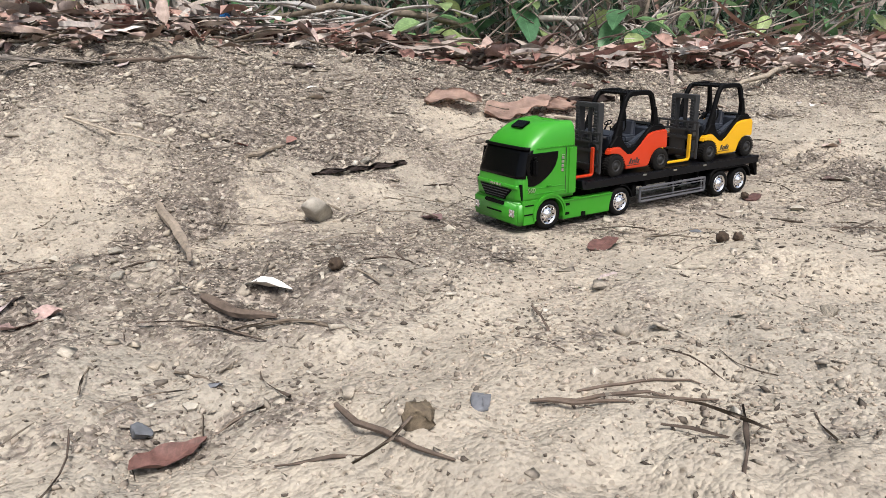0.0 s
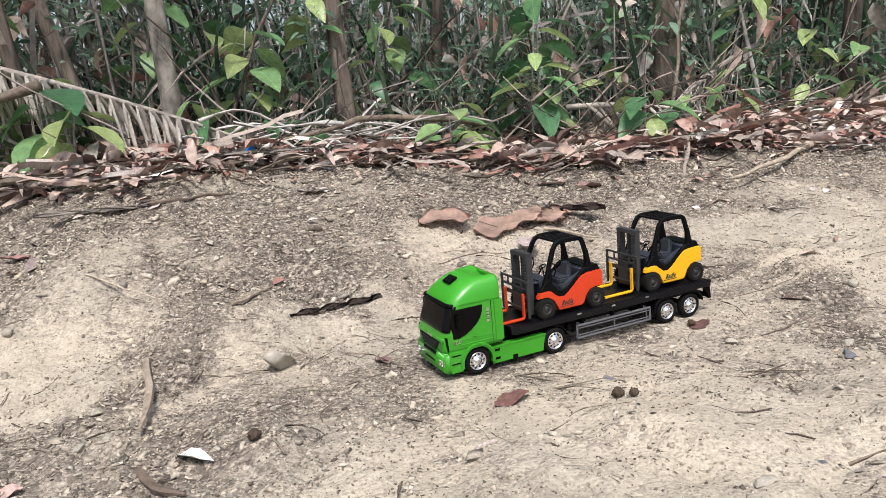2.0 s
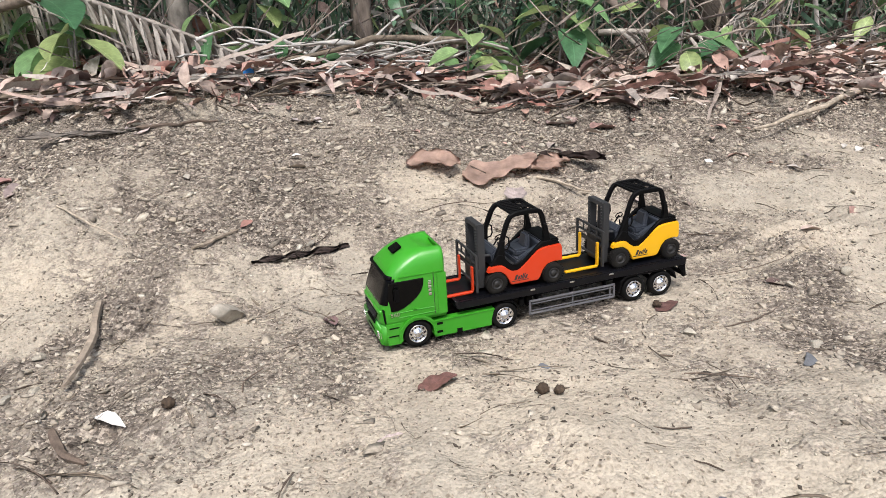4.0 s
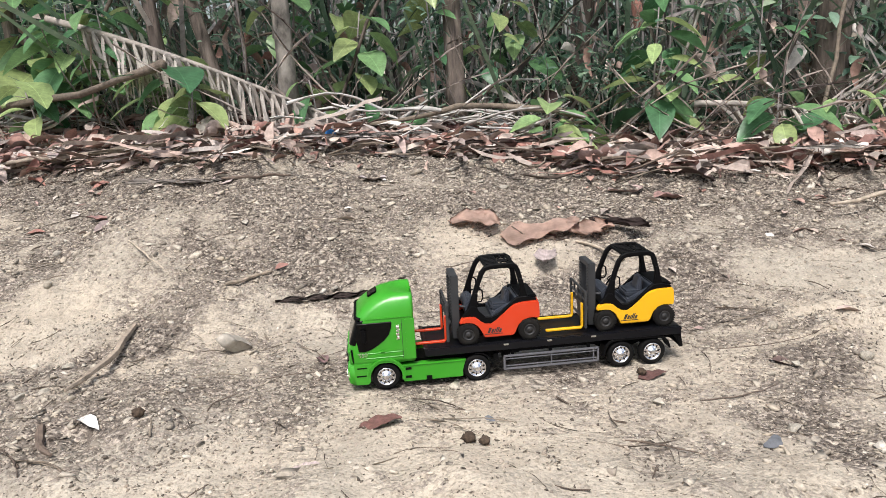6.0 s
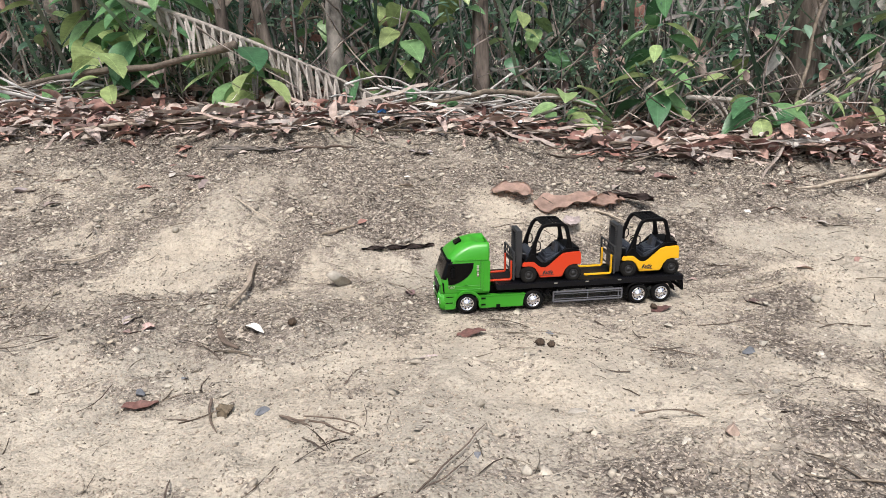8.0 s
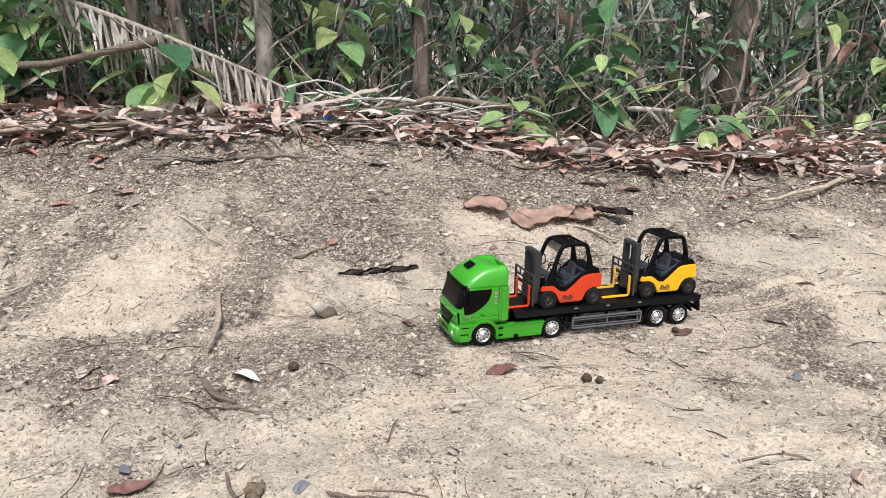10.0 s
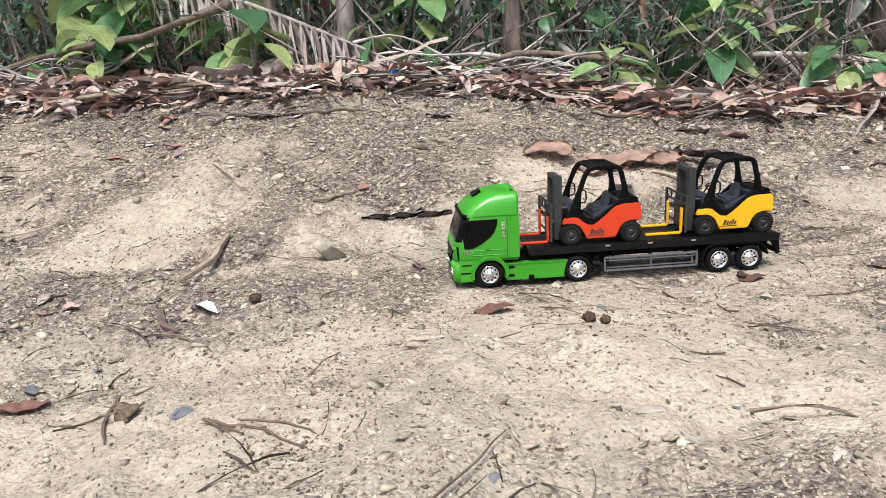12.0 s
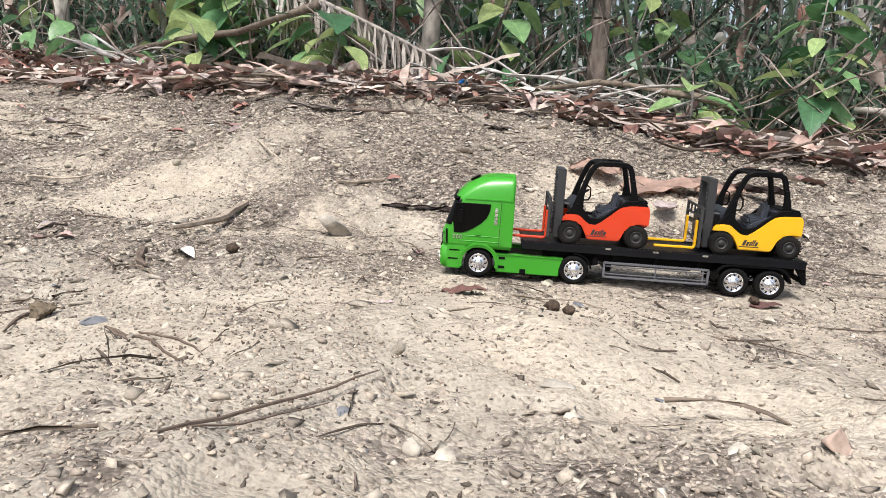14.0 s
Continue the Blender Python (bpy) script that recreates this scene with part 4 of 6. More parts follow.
def build_forklift(at, paint, colour):
    """A toy forklift: front wheel hubs at x 0, forks towards -x. Heights from the deck."""
    f = thing("toy_forklift", f"{colour} and black toy forklift standing on flatbed trailer", "toy forklift", at, "forklifts on the trailer")
    R = FW_R
    HW = 0.0405
    side = [(-0.0130, R + 0.0165), (-0.0105, R + 0.0250), (-0.0020, R + 0.0285), (0.0120, R + 0.0275), (0.0200, R + 0.0205), (0.0270, R + 0.0135), (0.0380, R + 0.0125),
            (0.0480, R + 0.0190), (0.0620, R + 0.0330), (0.0740, R + 0.0430), (0.0860, R + 0.0460), (0.1130, R + 0.0470), (0.1165, R + 0.0420), (0.1170, R + 0.0200), (0.1160, R + 0.0165),
            (0.1060, R + 0.0195), (0.0980, R + 0.0205), (0.0880, R + 0.0175), (0.0800, R + 0.0090), (0.0760, R - 0.0040), (0.0745, R - 0.0085),
            (0.0260, R - 0.0085), (0.0240, R + 0.0020), (0.0180, R + 0.0125), (0.0090, R + 0.0190), (0.0000, R + 0.0205), (-0.0080, R + 0.0185)]
    for s in (-1, 1):
        b = part("side_panel", prism(side, s * 0.0300, s * HW, 0.0016), paint, f, f"{colour} plastic side panel")
        # black tub line over the coloured panel
        tub = [(-0.0080, R + 0.0290), (0.0060, R + 0.0450), (0.0130, R + 0.0440), (0.0200, R + 0.0330), (0.0290, R + 0.0235), (0.0390, R + 0.0225), (0.0500, R + 0.0265), (0.0640, R + 0.0385), (0.0740, R + 0.0485), (0.0820, R + 0.0540), (0.0980, R + 0.0545),
               (0.1000, R + 0.0520), (0.1120, R + 0.0500), (0.1130, R + 0.0450), (0.0860, R + 0.0430), (0.0740, R + 0.0400), (0.0620, R + 0.0300), (0.0480, R + 0.0160), (0.0380, R + 0.0095), (0.0270, R + 0.0105), (0.0200, R + 0.0175), (0.0120, R + 0.0245), (-0.0020, R + 0.0255)]
        part("tub_side", prism(tub, s * 0.0318, s * (HW - 0.0022), 0.0008, 1), M_BLACK, f)
        # overhead guard: one bent bar from the cowl over the roof and down the back
        guard = square_bar([(0.0050, s * 0.0340, R + 0.0400), (0.0110, s * 0.0338, R + 0.0560), (0.0205, s * 0.0325, R + 0.0830), (0.0255, s * 0.0318, R + 0.0955), (0.0310, s * 0.0314, R + 0.1028), (0.0385, s * 0.0312, R + 0.1056),
                            (0.0580, s * 0.0312, R + 0.1062), (0.0760, s * 0.0312, R + 0.1056), (0.0815, s * 0.0314, R + 0.1028), (0.0845, s * 0.0318, R + 0.0955), (0.0890, s * 0.0328, R + 0.0760), (0.0930, s * 0.0335, R + 0.0540)], 0.0064, 0.0076)
        bmesh.ops.bevel(guard, geom=guard.edges[:], offset=0.0012, segments=1, affect="EDGES", clamp_overlap=True)
        part("overhead_guard", guard, M_BLACK, f)
        part("guard_foot", prism([(0.0850, R + 0.0840), (0.0910, R + 0.0840), (0.0980, R + 0.0530), (0.0830, R + 0.0500), (0.0870, R + 0.0620)], s * 0.0300, s * 0.0372, 0.001, 1), M_BLACK, f)
        part("guard_foot", prism([(0.0010, R + 0.0400), (0.0125, R + 0.0660), (0.0185, R + 0.0660), (0.0160, R + 0.0420), (0.0190, R + 0.0320), (0.0060, R + 0.0300)], s * 0.0302, s * 0.0374, 0.001, 1), M_BLACK, f)
        part("grab_handle", rod_bm([(0.0150, s * 0.0338, R + 0.0500), (0.0240, s * 0.0338, R + 0.0510), (0.0268, s * 0.0338, R + 0.0570), (0.0258, s * 0.0338, R + 0.0690), (0.0195, s * 0.0338, R + 0.0730)], 0.0013, 7), M_BLACK, f)
        # maker's mark as a slanted plain patch of strokes
        bm = bmesh.new()
        x = 0.0
        for w, h in ((0.0058, 0.0086), (0.0048, 0.0062), (0.0026, 0.0066), (0.0026, 0.0090), (0.0026, 0.0090), (0.0050, 0.0060)):
            add_box(bm, (x + w / 2, 0, h / 2), (w * 0.70, 0.0006, h), 0.0002, 1)
            x += w
        add_box(bm, (0.0120, 0, -0.0018), (0.0290, 0.0006, 0.0010))
        for v in bm.verts:
            v.co.x += 0.4 * v.co.z
        m = Matrix.Translation((0.0300 if s < 0 else 0.0610, s * (HW + 0.0002), R - 0.0010)) @ Matrix.Rotation(0 if s < 0 else math.pi, 4, "Z")
        bmesh.ops.transform(bm, matrix=m, verts=bm.verts[:])
        part("maker_mark", bm, M_PRINT, b, "dark printed mark")
    part("chassis", box((0.0500, 0, R + 0.0040), (0.1260, 0.0600, 0.0260), 0.002), M_BLACK, f)
    part("counterweight", prism([(0.0980, R + 0.0100), (0.0980, R + 0.0480), (0.1130, R + 0.0490), (0.1180, R + 0.0430), (0.1180, R + 0.0160), (0.1080, R + 0.0100)], -0.0300, 0.0300, 0.002), paint, f)
    part("engine_hood", box((0.0980, 0, R + 0.0515), (0.0310, 0.0700, 0.0070), 0.0022), M_BLACK, f)
    part("hood_front", prism([(0.0780, R + 0.0150), (0.0790, R + 0.0500), (0.0850, R + 0.0535), (0.0975, R + 0.0500), (0.0975, R + 0.0150)], -0.0300, 0.0300, 0.001, 1), M_SEAT, f)
    part("dashboard", prism([(0.0020, R + 0.0180), (-0.0030, R + 0.0440), (0.0060, R + 0.0520), (0.0150, R + 0.0480), (0.0180, R + 0.0200)], -0.0295, 0.0295, 0.0018), M_SEAT, f)
    seat = part("seat", box((0.0560, 0, R + 0.0340), (0.0280, 0.0380, 0.0110), 0.003), M_SEAT, f, "slate grey moulded seat")
    part("backrest", box((0.0690, 0, R + 0.0475), (0.0100, 0.0300, 0.0290), 0.0035, 3, Matrix.Rotation(radians(10), 4, "Y"), (0.8, 0.8)), M_SEAT, seat)
    part("seat_base", box((0.0600, 0, R + 0.0210), (0.0400, 0.0600, 0.0160), 0.002), M_SEAT, seat)
    for s in (-1, 1):
        part("side_console", prism([(0.0420, R + 0.0180), (0.0450, R + 0.0300), (0.0640, R + 0.0390), (0.0800, R + 0.0470), (0.0800, R + 0.0180)], s * 0.0215, s * 0.0300, 0.0015), M_SEAT, f)
    part("footwell", box((0.0300, 0, R + 0.0175), (0.0320, 0.0610, 0.0050), 0.001), M_GREY, f)
    wheel = part("steering_wheel", lathe([(0.0060 + 0.0008 * math.cos(a * math.pi / 4), 0.0011 * math.sin(a * math.pi / 4)) for a in range(9)], 20), M_BLACK, f, "", True)
    wheel.matrix_basis = pose(0.0230, 0, R + 0.0600, 90 - 30, 0, 90)
    part("steering_column", rod_bm([(0.0120, 0, R + 0.0440), (0.0230, 0, R + 0.0600)], 0.0014), M_BLACK, f)
    part("lever", rod_bm([(0.0200, -0.0110, R + 0.0360), (0.0170, -0.0110, R + 0.0560)], 0.0012), M_BLACK, f)
    # roof grid
    roof = part("roof_grille", box((0.0560, 0, R + 0.1056), (0.0034, 0.0600, 0.0040), 0.0008), M_BLACK, f, "black slotted roof grille open to the sky")
    for i in range(7):
        part("roof_slat", box((0.0450, -0.0246 + i * 0.0082, R + 0.1064), (0.0240, 0.0026, 0.0028), 0.0008, 1), M_BLACK, roof)
    for xx, w in ((0.0340, 0.0050), (0.0780, 0.0060)):
        part("roof_rib", box((xx, 0, R + 0.1056), (w, 0.0600, 0.0036), 0.0008, 1), M_BLACK, roof)
    # rear half: two round openings held by short webs
    for s in (-1, 1):
        eye = part("roof_ring", lathe([(0.0062 + 0.0013 * math.cos(a * math.pi / 4), 0.0013 * math.sin(a * math.pi / 4)) for a in range(9)], 20), M_BLACK, roof, "", True)
        eye.matrix_basis = pose(0.0665, s * 0.0130, R + 0.1064, 90, 0, 0)
        part("roof_web", box((0.0665, s * 0.0245, R + 0.1062), (0.0024, 0.0100, 0.0026), 0.0006, 1), M_BLACK, roof)
        part("roof_web", box((0.0665, s * 0.0030, R + 0.1062), (0.0200, 0.0024, 0.0026), 0.0006, 1), M_BLACK, roof)
    # mast with toothed rails
    mast = part("mast", box((-0.0175, 0, R + 0.0905), (0.0120, 0.0500, 0.0070), 0.0010), M_GREY, f, "dark grey toothed lifting mast")
    for s in (-1, 1):
        part("mast_rail", box((-0.0170, s * 0.0202, R + 0.0410), (0.0125, 0.0095, 0.1050), 0.0010), M_GREY, mast)
        bm = bmesh.new()
        for i in range(19):
            add_box(bm, (-0.0236, s * 0.0192, R - 0.0020 + i * 0.0049), (0.0022, 0.0060, 0.0026), 0.0004, 1)
        part("tooth_rack", bm, M_GREY, mast)
        part("tilt_arm", rod_bm([(-0.0120, s * 0.0200, R + 0.0420), (0.0060, s * 0.0230, R + 0.0400)], 0.0022), M_GREY, mast)
    part("mast_foot", box((-0.0170, 0, R - 0.0060), (0.0120, 0.0440, 0.0080), 0.001), M_GREY, mast)
    part("lift_cylinder", add_cyl(bmesh.new(), (-0.0150, 0, R + 0.0380), 0.0035, 0.0980, "Z", 14), M_GREY, mast)
    # carriage and load backrest
    carriage = part("carriage", box((-0.0300, 0, R + 0.0240), (0.0050, 0.0840, 0.0060), 0.001), M_GREY, f)
    part("carriage_plate", box((-0.0285, 0, R + 0.0180), (0.0040, 0.0300, 0.0480), 0.001), M_GREY, carriage)
    for zz in (0.0020, 0.0370, 0.0505):
        part("cross_bar", box((-0.0320, 0, R + zz), (0.0034, 0.0860, 0.0036), 0.0008), M_GREY, carriage)
    for yy in (-0.0420, 0.0420):
        part("backrest_post", box((-0.0330, yy, R + 0.0215), (0.0040, 0.0042, 0.0620), 0.0008), M_GREY, carriage)
    for yy in (-0.0210, 0.0, 0.0210):
        part("backrest_bar", box((-0.0330, yy, R + 0.0438), (0.0026, 0.0026, 0.0150), 0.0006), M_GREY, carriage)
    for yy in (-0.0290, 0.0290):
        bm = square_bar([(-0.0355, yy, R + 0.0300), (-0.0355, yy, R - 0.0090), (-0.0375, yy, R - 0.0120), (-0.0960, yy, R - 0.0122)], 0.0062, 0.0034)
        bmesh.ops.bevel(bm, geom=bm.edges[:], offset=0.0006, segments=1, affect="EDGES", clamp_overlap=True)
        part("fork", bm, paint, f, f"{colour} plastic fork")
    for x in (0.0, 0.0990):
        part("axle", add_cyl(bmesh.new(), (x, 0, R), 0.0030, 0.0640, "Y", 10), M_BLACK, f)
        for s in (-1, 1):
            w = new("wheel", FTYRE_ME)
            w.parent = f
            w["label"] = "dusty black knobbly tyre"
            w.matrix_basis = pose(x, s * 0.0385, R, 0, 31 * x * 100, 0 if s < 0 else 180)
            rm = new("rim", FRIM_ME)
            rm.parent = w
    return f


build_forklift(pose(0.1345, -0.005, DECK_TOP), M_ORANGE, "orange")
build_forklift(pose(0.3610, 0.001, DECK_TOP), M_YELLOW, "yellow")


# ---------------------------------------------------------------- thicket beyond the verge
def along_hedge(k, x0, x1, d0, d1, power=1.0):
    """Random places behind the hedge's front line: x and depth behind it."""
    x = RNG.uniform(x0, x1, k)
    d = d0 + (d1 - d0) * RNG.random(k) ** power
    return x, hedge_line(x) + d


def build_thicket():
    # far woods: dense leaves, the depth's shade put into their dark colour
    k = 7600
    x, y = along_hedge(k, -7, 8, 1.4, 6.0, 0.8)
    z = height(x, y) + RNG.uniform(0.0, 1.0, k) ** 0.9 * 3.4
    thick = value_noise(x / (y + 1.5) * 3.0, z / (y + 1.5) * 3.0 + 4, 5.0) < 0.60
    x, y, z = x[thick], y[thick], z[thick]
    k = len(x)
    pos = np.stack([x, y, z], -1)
    scatter("far_woods", leaf_shape(4, 0.5, 0.15, 0.3), pos, RNG.uniform(0.10, 0.26, k), RNG.uniform(0, 6.28, k), RNG.uniform(-0.7, 0.9, k), RNG.uniform(-0.8, 0.8, k), M_DEEP, "dense woodland leaves behind the verge, shade put into their dark green", "woods")
    # slim upright stems
    k = 950
    x, y = along_hedge(k, -4.5, 5, 0.15, 3.0, 0.8)
    pos = np.stack([x, y, height(x, y) - 0.02], -1)
    scatter("cane_thicket", twig_shape(7, 0.004, 0.04, 5), pos, RNG.uniform(0.7, 2.2, k), RNG.uniform(0, 6.28, k), -1.57 + RNG.normal(0, 0.13, k), RNG.uniform(0, 6.28, k), M_STEM, "crowded slim brown and green stems", "undergrowth", jitter=0.002)
    # dry hanging blades
    k = 1500
    x, y = along_hedge(k, -4.5, 5, 0.05, 1.9, 1.0)
    pos = np.stack([x, y, height(x, y) + RNG.uniform(0.0, 1.0, k) ** 1.2 * 1.1], -1)
    scatter("dry_blades", strip_shape(5, 0.03, 0.35, 0.02), pos, RNG.uniform(0.2, 0.7, k), RNG.uniform(0, 6.28, k), RNG.normal(-1.25, 0.45, k), RNG.uniform(-1, 1, k), M_STEM, "dry grey-brown hanging blades", "undergrowth")
    # green blades, in the same shade-darkened leaf colour
    k = 1500
    x, y = along_hedge(k, -4.5, 5, 0.1, 2.2, 1.0)
    pos = np.stack([x, y, height(x, y)], -1)
    scatter("green_blades", strip_shape(6, 0.022, 0.45, 0.01), pos, RNG.uniform(0.3, 1.1, k), RNG.uniform(0, 6.28, k), -1.2 + RNG.normal(0, 0.3, k), RNG.uniform(-1, 1, k), M_DEEP, "tall green grass blades, shade put into their colour", "undergrowth")
    # leaves of bushes
    k = 12000
    x, y = along_hedge(k, -4.0, 4.5, 0.06, 1.7, 1.5)
    dens = value_noise(x * 1.0 + 2, y + 5, 2.3) > RNG.uniform(0.05, 0.75, k)
    x, y = x[dens], y[dens]
    k = len(x)
    pos = np.stack([x, y, height(x, y) + 0.03 + RNG.random(k) ** 1.1 * 1.25], -1)
    scatter("bush_leaves", leaf_shape(4, 0.48, 0.15, 0.3), pos, 0.022 + 0.065 * RNG.random(k) ** 1.6, RNG.uniform(0, 6.28, k), RNG.uniform(-0.5, 0.9, k), RNG.uniform(-0.7, 0.7, k), M_LEAF, "fresh green leaves of dense bushes", "undergrowth")
    # fine foliage
    k = 17000
    cx, cy = along_hedge(260, -3.4, 3.8, 0.04, 1.1, 1.4)
    cz = height(cx, cy) + RNG.uniform(0.06, 1.0, 260)
    i = RNG.integers(0, 260, k)
    pos = np.stack([cx[i], cy[i], cz[i]], -1) + RNG.normal(0, 0.07, (k, 3)) * np.array([1.4, 1, 0.9])
    pos[:, 2] = np.maximum(pos[:, 2], height(pos[:, 0], pos[:, 1]) + 0.01)
    scatter("fine_foliage", leaf_shape(3, 0.4, 0.1, 0.2), pos, RNG.uniform(0.016, 0.05, k), RNG.uniform(0, 6.28, k), RNG.uniform(-0.5, 0.7, k), RNG.uniform(-0.6, 0.6, k), M_LEAF, "small bright green leaf sprays", "undergrowth")
    # pale dry stalks leaning out over the litter
    k = 260
    cx = np.repeat(RNG.uniform(-2.6, 2.6, 13), 20)
    cx[:60] = np.repeat([0.95, 1.25, 1.6], 20)
    x = cx + RNG.normal(0, 0.07, k)
    y = hedge_line(x) + RNG.normal(0.0, 0.06, k)
    pos = np.stack([x, y, height(x, y) + 0.02], -1)
    scatter("dry_stalks", twig_shape(6, 0.0042, 0.08, 4), pos, RNG.uniform(0.2, 0.6, k), RNG.uniform(0, 6.28, k), RNG.normal(-0.55, 0.3, k), RNG.uniform(0, 6.28, k), M_STRAW, "pale dry stalks leaning out over the litter", "undergrowth", jitter=0.004)
    # dead brown leaves caught in the stems
    k = 1400
    x, y = along_hedge(k, -4, 4.5, 0.0, 1.4)
    pos = np.stack([x, y, height(x, y) + RNG.random(k) ** 1.5 * 0.9], -1)
    scatter("caught_leaves", leaf_shape(4, 0.5, 0.3, 0.5), pos, RNG.uniform(0.04, 0.13, k), RNG.uniform(0, 6.28, k), RNG.uniform(-0.2, 1.5, k), RNG.uniform(-1.2, 1.2, k), M_DEAD, "withered brown leaves caught among the stems", "undergrowth", jitter=0.012)


build_thicket()


def build_bare_branch(x, d, reach, rise, bow, r, material, label, seed):
    """A thin leafless branch arching through the front of the thicket, with a few side shoots."""
    rnd = random.Random(seed)
    y = float(hedge_line(x)) + d
    z0 = ground_z(x, y)
    path = []
    for i in range(13):
        u = i / 12
        path.append((x + reach * u + rnd.gauss(0, 0.012), y + 0.10 * math.sin(3 * u + seed) + rnd.gauss(0, 0.01), z0 - 0.02 + rise * u + bow * math.sin(math.pi * u) + rnd.gauss(0, 0.008)))
    ob = part("bare_branch", rod_bm(path, r, 7), material, None, "", True)
    tagged(ob, label, "branch", group="bare branches in the thicket")
    for i in (5, 7, 9):
        p = path[i]
        q, w = rnd.uniform(-0.10, 0.10), rnd.uniform(0.08, 0.20)
        part("side_shoot", rod_bm([p, (p[0] + q * 0.6, p[1] - 0.02, p[2] + w * 0.6), (p[0] + q, p[1] - 0.015, p[2] + w)], r * 0.5, 6), material, ob)


rnd_b = random.Random(77)
for i in range(22):
    build_bare_branch(-2.3 + i * 0.22 + rnd_b.uniform(-0.08, 0.08), rnd_b.uniform(0.04, 0.55), rnd_b.choice((-1, 1)) * rnd_b.uniform(0.1, 0.75), rnd_b.uniform(0.15, 0.9), rnd_b.uniform(0.0, 0.30), rnd_b.uniform(0.003, 0.008),
                      (M_PALEBARK, M_BARK, M_STICK)[i % 3], ("pale grey leafless branch arching through the thicket", "dark brown leafless branch among the green stems", "bleached dry branch caught in the thicket")[i % 3], i)


def trunk_path(x, y, h, lean_x, lean_y, wob, rnd):
    z0 = ground_z(x, y) - 0.05
    return [(x + lean_x * s + wob * math.sin(4 * s + rnd), y + lean_y * s + wob * math.cos(3 * s + rnd), z0 + h * s) for s in [i / 9 for i in range(10)]]


def build_tree(x, y, r, h, lean, material, label, seed):
    rnd = random.Random(seed)
    t = thing("tree", label, "tree", group="trees behind the verge")
    path = trunk_path(x, y, h, lean, rnd.uniform(-0.1, 0.3), 0.03, seed)
    rs = [r * (1.25 if i == 0 else 1 - 0.055 * i) for i in range(10)]
    bm = rod_bm(path, rs, 14)
    for v in bm.verts:
        q = noise.noise(v.co * 14) * r * 0.22
        v.co += Vector((v.co.x - x, v.co.y - y, 0)).normalized() * q
    part("trunk", bm, material, t, "", True)
    for i in range(3):
        k = rnd.randint(5, 8)
        p = Vector(path[k])
        a = rnd.uniform(0, 6.28)
        d = Vector((math.cos(a), math.sin(a), 0.6))
        part("limb", rod_bm([p + d * s * 0.7 + Vector((0, 0, 0.12 * s * s)) for s in (0, 0.35, 0.7, 1.0)], [rs[k] * 0.45, rs[k] * 0.35, rs[k] * 0.25, rs[k] * 0.12], 7), material, t, "", True)
    # leaves added above the view as canopy shade on the thicket, kept sparse
    k = 150
    top = np.array(path[-1])
    pos = top + RNG.normal(0, 1, (k, 3)) * np.array([0.75, 0.65, 0.35])
    pos[:, 2] = np.maximum(pos[:, 2], 2.2)
    scatter("crown", leaf_shape(4, 0.5, 0.15, 0.3), pos, RNG.uniform(0.08, 0.2, k), RNG.uniform(0, 6.28, k), RNG.uniform(-0.5, 0.8, k), RNG.uniform(-0.7, 0.7, k), M_LEAF, parent=t)
    return t


for i, (x, d, r, h, lean, m, lab) in enumerate([
        (-0.25, 0.20, 0.040, 2.6, 0.10, M_PALEBARK, "slim tree with pale mottled grey bark"),
        (-0.62, 0.16, 0.030, 2.5, -0.15, M_BARK, "thin brown tree stem in the thicket"),
        (-0.42, 0.25, 0.030, 2.4, -0.62, M_BARK, "thin leaning brown tree in the thicket"),
        (0.35, 0.16, 0.042, 2.7, -0.12, M_BARK, "reddish brown fibrous tree trunk"),
        (1.62, 0.35, 0.075, 3.0, 0.05, M_BARK, "stout dark tree with deeply furrowed bark"),
        (2.45, 0.25, 0.045, 2.6, 0.22, M_BARK, "brown tree trunk beside dry undergrowth"),
        (-1.35, 0.25, 0.034, 2.5, 0.16, M_BARK, "dark slender tree in the thicket"),
        (-1.95, 0.20, 0.040, 2.6, -0.10, M_PALEBARK, "grey slender tree in the thicket"),
        (-2.6, 0.60, 0.050, 2.7, 0.12, M_BARK, "brown tree at the verge's edge"),
        (0.95, 0.95, 0.040, 2.6, 0.3, M_BARK, "thin dark tree among green stems"),
        (3.1, 0.6, 0.055, 2.7, -0.2, M_BARK, "brown tree trunk in the undergrowth")]):
    build_tree(x, float(hedge_line(np.array([x]))[0]) + d - 0.14, r * 0.85, h, lean, m, lab, i + 3)


# broad-leaved saplings along the edge
BROAD = [leaf_shape(7, w, f, d, t) for w, f, d, t in ((0.52, 0.18, 0.30, 0.85), (0.60, 0.10, 0.45, 0.8), (0.46, 0.22, 0.20, 0.95), (0.75, 0.12, 0.35, 0.8))]
BROAD_ME = [mesh_from("leaf", v, f, M_LEAFBIG, True) for v, f in BROAD]


